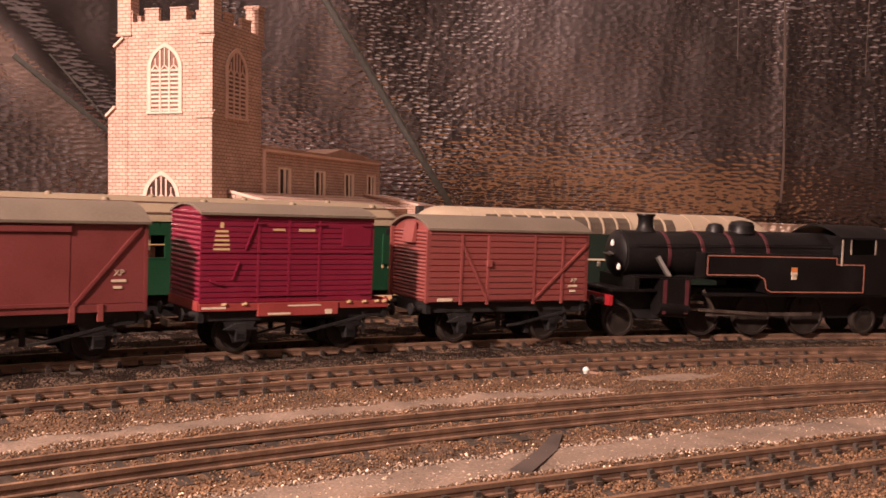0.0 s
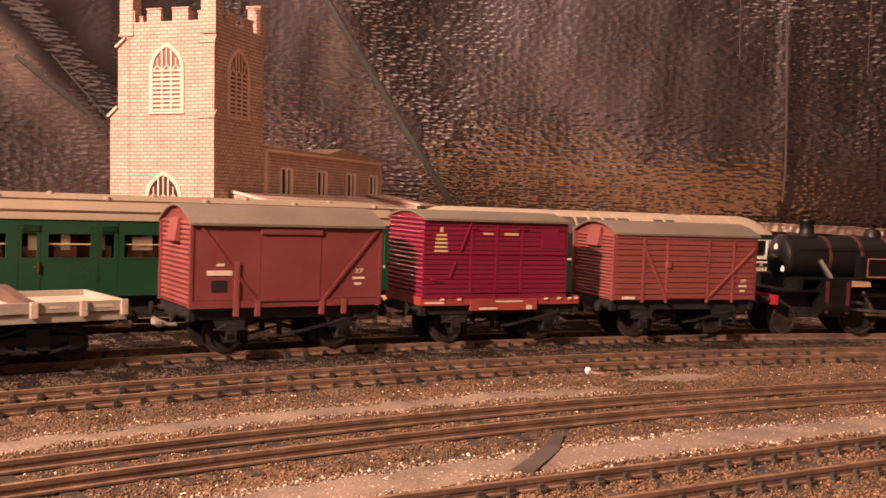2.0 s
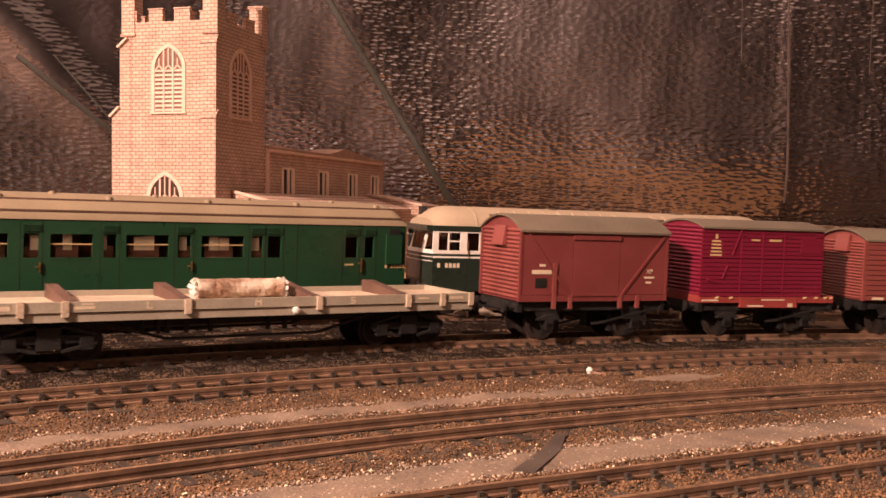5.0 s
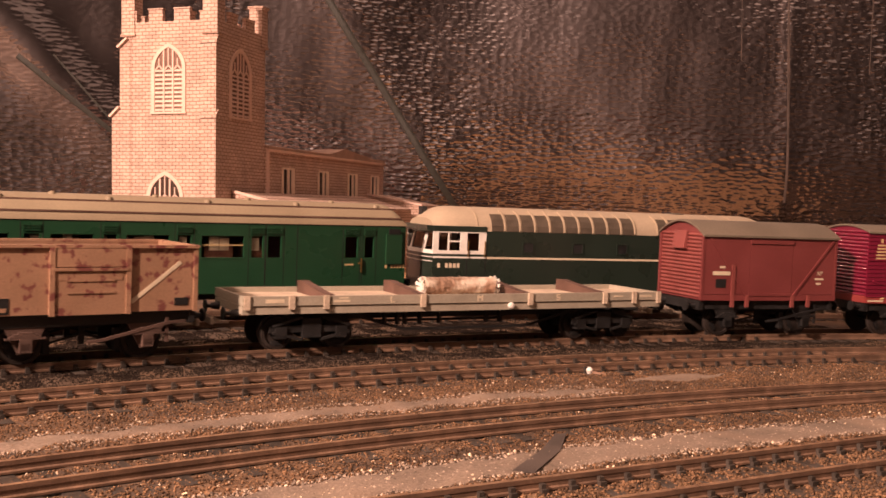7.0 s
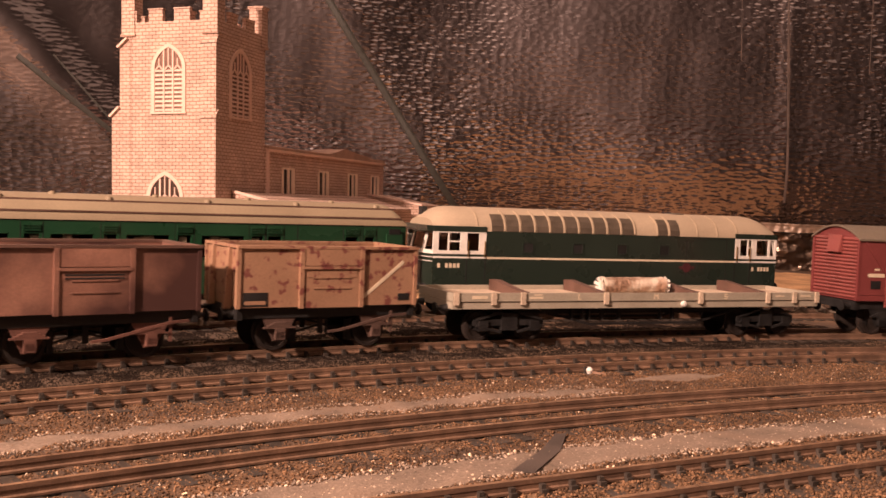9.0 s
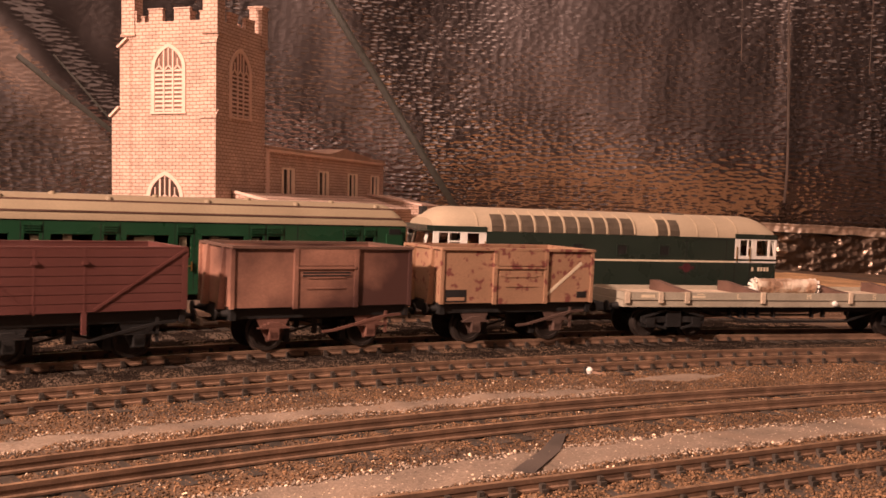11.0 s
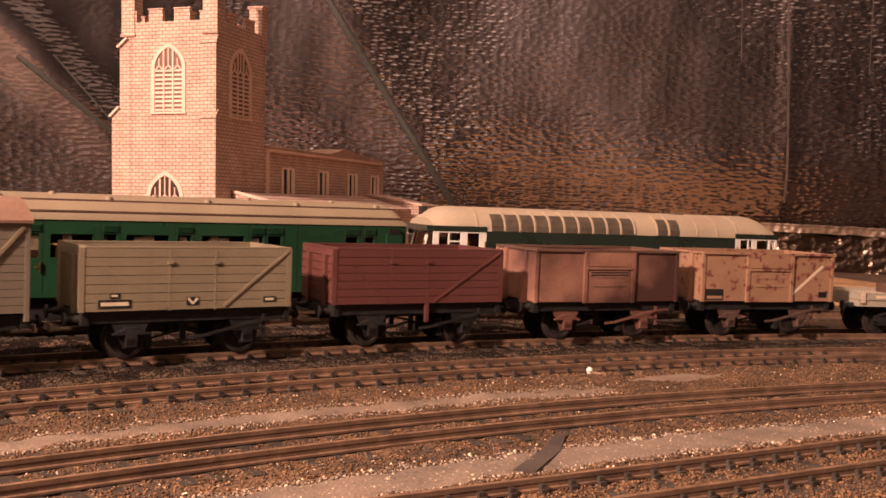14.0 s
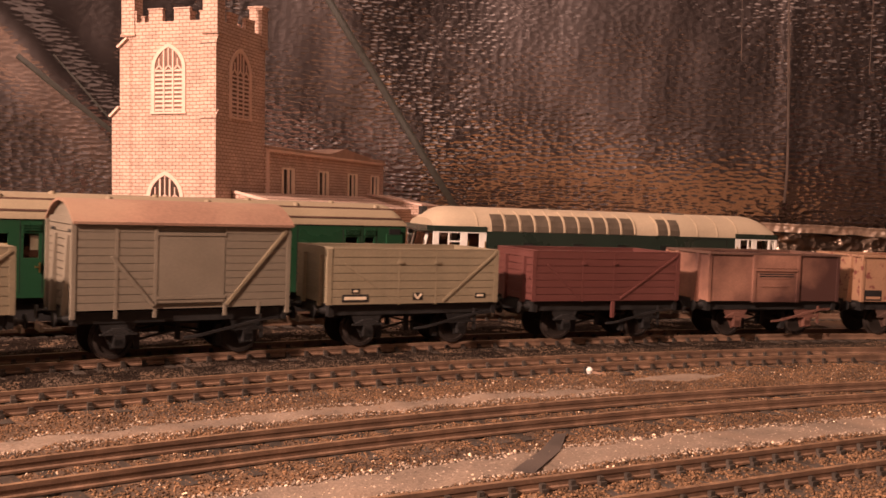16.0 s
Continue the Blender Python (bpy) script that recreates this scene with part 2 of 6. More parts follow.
def prism(bm, pts, x0, x1, axis="x", smooth=False):
    """A closed outline (two coordinates) drawn out along an axis."""
    def at(a, b, c):
        return {"x": (c, a, b), "y": (a, c, b), "z": (a, b, c)}[axis]
    r0 = [bm.verts.new(at(a, b, x0)) for a, b in pts]
    r1 = [bm.verts.new(at(a, b, x1)) for a, b in pts]
    n = len(pts)
    for i in range(n):
        f = bm.faces.new((r0[i], r0[(i + 1) % n], r1[(i + 1) % n], r1[i]))
        f.smooth = smooth
    bm.faces.new(r0[::-1])
    bm.faces.new(r1)


def lathe(bm, profile, centre, n=20, axis="z"):
    """Radius and height pairs turned round an upright axis (or along y for wheels)."""
    rings = []
    for r, h in profile:
        ring = []
        for k in range(n):
            a = k * math.tau / n
            p = (r * math.cos(a), r * math.sin(a), h) if axis == "z" else ((r * math.cos(a), h, r * math.sin(a)) if axis == "y" else (h, r * math.cos(a), r * math.sin(a)))
            ring.append(bm.verts.new(Vector(centre) + Vector(p)))
        rings.append(ring)
    for a, b in zip(rings, rings[1:]):
        for k in range(n):
            f = bm.faces.new((a[k], a[(k + 1) % n], b[(k + 1) % n], b[k]))
            f.smooth = True
    bm.faces.new(rings[0][::-1])
    bm.faces.new(rings[-1])


def finish(bm, bevel=0.0):
    if bevel:
        es = [e for e in bm.edges if len(e.link_faces) == 2 and e.calc_face_angle(0) > 0.7]
        bmesh.ops.bevel(bm, geom=es, offset=bevel, segments=1, affect="EDGES", clamp_overlap=True)
    bmesh.ops.recalc_face_normals(bm, faces=bm.faces)
    for e in bm.edges:
        if len(e.link_faces) == 2 and e.calc_face_angle(0) > 0.6:
            e.smooth = False
    bmesh.ops.scale(bm, vec=(MM, MM, MM), verts=bm.verts)


def mesh_of(name, bm, mat, bevel=0.0):
    finish(bm, bevel)
    me = bpy.data.meshes.new(name)
    bm.to_mesh(me)
    bm.free()
    me.materials.append(mat)
    return me


def part(name, bm, mat, parent, label="", bevel=0.0):
    ob = new(name, mesh_of(name, bm, mat, bevel))
    ob.parent = parent
    if label:
        tagged(ob, label)
    return ob


def boxes(name, mat, parent, *dims, label="", bevel=0.0):
    bm = bmesh.new()
    for d in dims:
        box(bm, *d)
    return part(name, bm, mat, parent, label, bevel)


def pieces(name, mat, parent, *dims, label="", bevel=0.0):
    """Like boxes, but each box is a part of its own."""
    return [boxes(name, mat, parent, d, label=label, bevel=bevel) for d in dims]


def thing(name, label, category, m=None, group="", kind=""):
    ob = tagged(new(name), label, category, group, kind)
    if m is not None:
        ob.matrix_world = m
    return ob


def letters(text, size, x, y, z, mat, parent, name="lettering", turn=0):
    """Flat lettering on the near side of a vehicle; returns the mesh part."""
    cu = bpy.data.curves.new(name, "FONT")
    cu.body, cu.size, cu.align_x, cu.extrude = text, size * MM, "CENTER", 0.00004
    tmp = bpy.data.objects.new("tmp", cu)
    scene.collection.objects.link(tmp)
    bpy.context.view_layer.update()
    me = bpy.data.meshes.new_from_object(tmp.evaluated_get(bpy.context.evaluated_depsgraph_get()))
    bpy.data.objects.remove(tmp)
    me.materials.clear()
    me.materials.append(mat)
    ob = new(name, me)
    ob.parent = parent
    ob.matrix_local = pose(x * MM, y * MM, z * MM, 90, 0, turn)
    return ob


# ---- the large structure: ground, tracks, sheet backdrop, room ----
def grid_axis(lo, a, b, hi, fine, coarse):
    return np.concatenate([np.arange(lo, a, coarse), np.arange(a, b, fine), np.arange(b, hi + 1, coarse)])


def sheet_mesh(name, verts, nx, ny, mat, smooth=True):
    i = np.arange((nx - 1) * (ny - 1))
    c = i // (nx - 1) * nx + i % (nx - 1)
    faces = np.stack([c, c + 1, c + 1 + nx, c + nx], 1)
    me = bpy.data.meshes.new(name)
    me.vertices.add(len(verts))
    me.vertices.foreach_set("co", (np.asarray(verts) * MM).ravel())
    me.loops.add(faces.size)
    me.loops.foreach_set("vertex_index", faces.ravel())
    me.polygons.add(len(faces))
    me.polygons.foreach_set("loop_start", np.arange(0, faces.size, 4))
    me.polygons.foreach_set("use_smooth", np.full(len(faces), smooth))
    me.update(calc_edges=True)
    me.materials.append(mat)
    return me


def waves(x, y, seed, size):
    r = np.random.RandomState(seed)
    z = np.zeros_like(x)
    for _ in range(14):
        a, k, ph = r.rand() * math.tau, (0.4 + 1.6 * r.rand()) / size, r.rand() * math.tau
        z += np.sin((x * math.cos(a) + y * math.sin(a)) * k * math.tau + ph)
    return z / 5.0


def height(x, y):
    """Ground level: flat track beds with loose uneven ballast."""
    return -2.95 + 0.28 * waves(x, y, 3, 22) + 0.14 * waves(x, y, 4, 6)


def build_ground():
    xs, ys = grid_axis(-1600, -260, 420, 1600, 2.6, 60), grid_axis(-1200, 150, 640, 1200, 2.6, 60)
    gx, gy = np.meshgrid(xs, ys)
    v = np.stack([gx, gy, height(gx, gy)], -1).reshape(-1, 3)
    tagged(new("ground", sheet_mesh("ground", v, len(xs), len(ys), GROUND)), "brown ballasted model railway baseboard with scattered grit", "ground", kind="structure")


def ribbon(name, r0, r1, s0, s1, mat, label, lift=0.25, seed=1, cx=CX, cy=CY):
    """A strip of loose grit along the curve, with uneven edges."""
    n, k = 220, 9
    s = np.linspace(s0, s1, n)
    th = (s - CX) / R_TRAIN
    taper = np.minimum(1, np.minimum(s - s0, s1 - s) / 25.0)
    lo = r0 + 1.5 * waves(s, s * 0, seed, 14)
    hi = r1 + 1.5 * waves(s, s * 0 + 9, seed + 1, 12)
    mid = (lo + hi) / 2
    rows = []
    for j in range(k):
        f = j / (k - 1)
        r = mid + (lo + (hi - lo) * f - mid) * np.maximum(taper, 0.03)
        x, y = cx + r * np.sin(th), cy + r * np.cos(th)
        rows.append(np.stack([x, y, height(x, y) + lift * (0.4 if j in (0, k - 1) else 1.6) - (0.8 if j in (0, k - 1) else 0)], -1))
    v = np.stack(rows).reshape(-1, 3)
    tagged(new(name, sheet_mesh(name, v, n, k, mat)), label, "path", kind="structure")


def stones(name, mat, label, count, r0, r1, s0, s1, size, seed, clear=()):
    """Loose stones as one mesh of small eight-sided lumps."""
    g = np.random.RandomState(seed)
    r = r0 + (r1 - r0) * g.rand(count)
    th = (s0 + (s1 - s0) * g.rand(count) - CX) / R_TRAIN
    for c in clear:
        r = np.where(np.abs(r - c) < 1.6, r + 3.2, r)
    x, y = CX + r * np.sin(th), CY + r * np.cos(th)
    c = np.stack([x, y, height(x, y) + 0.15], -1)
    sz = size * (0.45 + 0.9 * g.rand(count) ** 2)
    base = np.array([(1, 0, 0), (-1, 0, 0), (0, 1, 0), (0, -1, 0), (0, 0, 0.8), (0, 0, -0.8)], float)
    off = base[None] * sz[:, None, None] * (0.6 + 0.7 * g.rand(count, 6, 1))
    a = g.rand(count) * math.tau
    ca, sa = np.cos(a)[:, None], np.sin(a)[:, None]
    off = np.stack([off[..., 0] * ca - off[..., 1] * sa, off[..., 0] * sa + off[..., 1] * ca, off[..., 2] + 0.25 * off[..., 0]], -1)
    v = (c[:, None] + off).reshape(-1, 3)
    tri = np.array([(0, 2, 4), (2, 1, 4), (1, 3, 4), (3, 0, 4), (2, 0, 5), (1, 2, 5), (3, 1, 5), (0, 3, 5)])
    f = (tri[None] + 6 * np.arange(count)[:, None, None]).reshape(-1, 3)
    me = bpy.data.meshes.new(name)
    me.vertices.add(len(v))
    me.vertices.foreach_set("co", (v * MM).ravel())
    me.loops.add(f.size)
    me.loops.foreach_set("vertex_index", f.ravel())
    me.polygons.add(len(f))
    me.polygons.foreach_set("loop_start", np.arange(0, f.size, 3))
    me.update(calc_edges=True)
    me.materials.append(mat)
    tagged(new(name, me), label, "ballast", kind="stuff")


GAUGE = 8.25
RAIL_OUTLINE = [(-0.6, 0.0), (0.6, 0.0), (0.62, -0.9), (0.5, -1.15), (0.5, -1.9), (0.9, -2.15), (0.9, -2.6), (-0.9, -2.6), (-0.9, -2.15), (-0.5, -1.9), (-0.5, -1.15), (-0.62, -0.9)]


def sleeper_mesh(chairs=True):
    """One sleeper with its four rail chairs."""
    bm = bmesh.new()
    box(bm, -1.7, 1.7, -15.5, 15.5, -4.4, -2.85)
    for g in (-GAUGE, GAUGE) if chairs else ():
        for side in (-1, 1):
            y = g + side * 1.35
            box(bm, -0.8, 0.8, min(y, y + side * 0.9), max(y, y + side * 0.9), -2.85, -1.9)
            box(bm, -0.55, 0.55, min(y - side * 0.7, y + side * 0.3), max(y - side * 0.7, y + side * 0.3), -2.85, -1.0)
    return mesh_of("sleeper", bm, SLEEPER, 0.12)


def track(label, r, s0, s1, near0, near1, sleeper, pitch, cx=CX, cy=CY, th_off=0.0):
    """Two rails swept round the curve, and the sleepers under them. Sleepers outside the near stretch are joined."""
    root = thing("railway_track", label, "track", group="tracks", kind="structure")
    for g in (-GAUGE, GAUGE):
        bm = bmesh.new()
        n = 160
        prev = None
        for i in range(n + 1):
            th = (s0 + (s1 - s0) * i / n - CX) / R_TRAIN if not th_off else th_off + (s0 + (s1 - s0) * i / n) / r
            ring = [bm.verts.new((cx + (r + g + a) * math.sin(th), cy + (r + g + a) * math.cos(th), z)) for a, z in RAIL_OUTLINE]
            if prev:
                for k in range(len(ring)):
                    f = bm.faces.new((prev[k], prev[(k + 1) % len(ring)], ring[(k + 1) % len(ring)], ring[k]))
                    f.material_index = 1 if k == 0 else 0
            else:
                bm.faces.new(ring)
            prev = ring
        bm.faces.new(prev[::-1])
        rail = part("rail", bm, RAIL, root, "rust brown steel rail with worn head")
        rail.data.materials.append(RAILHEAD)
    rest = bmesh.new()
    g = random.Random(int(r))
    step = pitch * R_TRAIN / r if not th_off else pitch
    for i in range(int((s1 - s0) / step)):
        s = s0 + i * step
        th = (s - CX) / R_TRAIN if not th_off else th_off + s / r
        m = pose((cx + r * math.sin(th)) * MM, (cy + r * math.cos(th)) * MM, 0, 0, 0, -math.degrees(th) + g.uniform(-0.8, 0.8))
        if near0 <= s <= near1:
            ob = new("sleeper", sleeper)
            ob.parent = root
            ob.matrix_local = m
        else:
            c = m.translation / MM
            t = m.to_3x3()
            vs = [rest.verts.new(c + t @ Vector((x, y, z))) for x in (-1.9, 1.9) for y in (-16, 16) for z in (-4.4, -2.55)]
            for f in ((0, 1, 3, 2), (4, 6, 7, 5), (0, 4, 5, 1), (2, 3, 7, 6), (1, 5, 7, 3)):
                rest.faces.new([vs[k] for k in f])
    ob = part("far_sleepers", rest, SLEEPER, root)
    tagged(ob, "dark sleepers further along the line", kind="stuff")
    return root


def bend(gx):
    """The sheet turns soft corners behind the layout."""
    return 0.24 * gx - 0.32 * 60 * np.logaddexp(0, gx / 60) - 0.14 * 25 * np.logaddexp(0, (-230 - gx) / 25)


def sheet_y(gx, gz):
    """How far back the hung sheet is at each place."""
    gx, gz = np.asarray(gx, float), np.asarray(gz, float)
    y = 990 + bend(gx) + 3 * waves(gx, gz, 11, 330) + 0.5 * waves(gx, gz * 0.6, 12, 70)
    # a slack fold that slants down to the right, and a shallow one on the other side of the church
    d = (gx + 55) * 0.86 + (gz - 150) * 0.51
    y -= 4 * np.exp(-(d / 30) ** 2)
    d2 = (gx + 345) * 0.75 + (gz - 150) * 0.66
    y -= 9 * np.exp(-(d2 / 24) ** 2)
    # an upright pleat
    y -= 2 * np.exp(-((gx - 322) / 6) ** 2)
    # the lower part hangs back from the rails
    return y + 0.27 * 9 * np.logaddexp(0, (90 - gz) / 9) * np.clip((gx + 20) / 60, 0, 1)


def backdrop():
    """Dark embossed sheet hung behind the layout: folds, creases and a turned lower edge."""
    xs, zs = np.arange(-900, 1001, 6.0), np.arange(34, 700, 4.0)
    gx, gz = np.meshgrid(xs, zs)
    lift = 11 * np.exp(-np.abs((gx - 338) / 13)) * np.clip((76 - gz) / 40, 0, 1)
    v = np.stack([gx, sheet_y(gx, gz), gz + lift], -1).reshape(-1, 3)
    root = tagged(new("backdrop", sheet_mesh("backdrop", v, len(xs), len(zs), FOIL)), "dark glossy embossed sheet hung in folds behind the layout", "backdrop", kind="structure")
    # dark strips that paint in the shade of the creases, and the upright joint
    for (xa, za), (xb, zb), r, mat in (((-124, 246), (10, 44), 3.8, CREASE_DARK), ((-372, 162), (-280, 86), 2.6, CREASE_DARK), ((-345, 165), (-300, 112), 1.2, CREASE_DARK), ((325, 62), (315, 310), 1.2, SEAM), ((395, 185), (395, 310), 0.5, SEAM), ((276, 195), (272, 310), 0.4, SEAM)):
        bm = bmesh.new()
        n = 24
        ks = np.linspace(0, 1, n)
        px, pz = xa + (xb - xa) * ks, za + (zb - za) * ks
        py = sheet_y(px, pz)
        prev = None
        side = Vector((zb - za, 0, xa - xb)).normalized()
        for x, y, z in zip(px, py, pz):
            c = Vector((x, y, z))
            ring = [bm.verts.new(c + o) for o in (side * r, side * r * 0.5 + Vector((0, -r * 0.16, 0)), side * -r * 0.5 + Vector((0, -r * 0.16, 0)), side * -r, Vector((0, r, 0)))]
            if prev:
                for k in range(5):
                    bm.faces.new((prev[k], prev[(k + 1) % 5], ring[(k + 1) % 5], ring[k]))
            else:
                bm.faces.new(ring)
            prev = ring
        bm.faces.new(prev)
        part("sheet_seam", bm, mat, root)
    # lower sheet, crumpled, with a bright turned edge
    xs, zs = np.arange(-900, 1001, 5.0), np.arange(-4, 33, 1.6)
    gx, gz = np.meshgrid(xs, zs)
    y = 1003 + bend(gx) + 3 * waves(gx, gz, 21, 70) + 2.0 * waves(gx, gz, 22, 16)
    v = np.stack([gx, y, gz + 1.2 * waves(gx, gx * 0, 23, 60) * (gz > 26)], -1).reshape(-1, 3)
    tagged(new("backdrop", sheet_mesh("backdrop", v, len(xs), len(zs), FOIL_EDGE)), "crumpled brown lower strip of the embossed sheet", "backdrop", kind="structure")
    # the ruffled hem along its top, ending in a thin bright lip
    xs, zs = np.arange(270, 900, 1.2), np.arange(35, 43.1, 0.9)
    gx, gz = np.meshgrid(xs, zs)
    y = 992 + bend(gx) + 0.7 * waves(gx, gz * 0.8, 25, 9) + 3 * waves(gx, gz, 21, 70) - 1.6 * np.exp(-((gz - 42.5) / 0.9) ** 2)
    v = np.stack([gx, y, gz - (gx - 270) * 0.012 + 0.5 * waves(gx, gx * 0, 26, 40)], -1).reshape(-1, 3)
    tagged(new("backdrop", sheet_mesh("backdrop", v, len(xs), len(zs), HEM)), "pale ruffled hem of the hung sheet", "backdrop", kind="structure")


def room():
    # unseen enclosure; the white ceiling is added as a reflector
    for name, d in (("wall_north", (-1700, 1700, 1200, 1300, -1000, 1500)), ("wall_south", (-1700, 1700, -1400, -1300, -1000, 1500)),
                    ("wall_west", (-1700, -1600, -1300, 1200, -1000, 1500)), ("wall_east", (1600, 1700, -1300, 1200, -1000, 1500)),
                    ("floor", (-1700, 1700, -1400, 1300, -1100, -1000)), ("ceiling", (-1700, 1700, -1400, 1300, 1500, 1600))):
        bm = bmesh.new()
        box(bm, *d)
        tagged(new(name, mesh_of(name, bm, BOUNCE_CEILING if name == "ceiling" else WALL)), "unseen white ceiling added to bounce light onto the layout" if name == "ceiling" else "plain dull plaster of the room", "wall", kind="structure")


build_ground()
room()
backdrop()
SLEEPER_MESH = sleeper_mesh()
track("running line with rust brown rails, dark sleepers and chairs", R_TRAIN, -1080, 1000, -260, 130, SLEEPER_MESH, 7.1)
track("second line with rust brown rails, dark sleepers and chairs", R_SECOND, -1080, 1000, -260, 130, SLEEPER_MESH, 7.1)
track("third line half buried in brown ballast", R_THIRD, -1080, 1000, -280, 110, sleeper_mesh(False), 7.1)
track("rear line behind the goods train", R_FAR, -1080, 1000, -40, 60, SLEEPER_MESH, 7.1)
track("front siding with rust brown rails and dark chairs", R_FRONT, -420, 420, -130, 130, SLEEPER_MESH, 7.1, CX3, CY3, math.asin((100 - CX3) / R_FRONT))
ribbon("path", 915, 923, -420, -5, PATH, "narrow strip of pale grit between two lines", seed=31)
ribbon("path", 922, 938, 8, 52, PATH, "small patch of pale grit beside the line", seed=33)
ribbon("path", 849, 864, -330, 140, PATH, "broad pale cinder path beside the front siding", seed=35)
# dark ballast ground, with the shade under the vehicles painted in
ribbon("ash_bed", 975, 1125, -420, 200, SHADE_BED, "dark ballast bed under the running and rear lines, train shade put into its colour", lift=0.05, seed=37)
# mostly hidden strip, added to give the sheet its golden lower reflection
ribbon("sand_bed", 1128, 1475, -20, 400, GOLD_REFLECTOR, "golden strip added behind the rear line for the sheet to mirror", lift=0.4, seed=39)


# ---- rolling stock ----
WHEELSETS = []
TRAIN = []


def wheelset(parent, x, r=6.2, spoked=False, y=7.6):
    """Two wheels on an axle, turned as one piece."""
    bm = bmesh.new()
    for side in (-1, 1):
        lathe(bm, [(1.2, side * (y + 1.4)), (r - 1.2, side * (y + 1.3)), (r - 1.1, side * (y + 1.9)), (r, side * (y + 1.8)), (r + 0.1, side * (y + 0.2)), (r + 0.8, side * y), (r + 0.8, side * (y - 0.5)), (1.2, side * (y - 0.5))], (0, 0, 0), 24, "y")
    tube(bm, (0, -y, 0), (0, y, 0), 0.9, n=8)
    ob = part("wheelset", bm, WHEEL, parent, "dark disc wheels with steel tyres on one axle")
    ob.location = (x * MM, 0, r * MM)
    for side in (-1, 1):
        boxes("balance_weight", BLACK, ob, (-r * 0.4, r * 0.4, side * (y + 1.55) - 0.25, side * (y + 1.55) + 0.25, r * 0.45, r * 0.75))
    WHEELSETS.append((ob, x * MM, r))
    return ob


def buffers(parent, L, z=13.4, mat=BLACK, out=5.2):
    for sx in (-1, 1):
        for sy in (-1, 1):
            bm = bmesh.new()
            x = sx * L / 2
            tube(bm, (x, sy * 11.4, z), (x + sx * 2.8, sy * 11.4, z), 1.5, 1.1, n=12)
            tube(bm, (x + sx * 2.8, sy * 11.4, z), (x + sx * (out - 0.6), sy * 11.4, z), 0.7, n=10)
            tube(bm, (x + sx * (out - 0.6), sy * 11.4, z), (x + sx * out, sy * 11.4, z), 2.2, n=16)
            part("buffer", bm, mat, parent)
        bm = bmesh.new()
        box(bm, min(x, x + sx * 7), max(x, x + sx * 7), -1.6, 1.6, z - 4.6, z - 3.9)
        box(bm, min(x + sx * 6, x + sx * 7), max(x + sx * 6, x + sx * 7), -4.2, 4.2, z - 4.6, z - 2.4)
        bar(bm, (x + sx * 3, 0, z - 3.8), (x + sx * 7.6, 0, z - 1.6), 0.8)
        part("coupling", bm, COUPLER, parent, "worn metal coupling with a hook and bar")


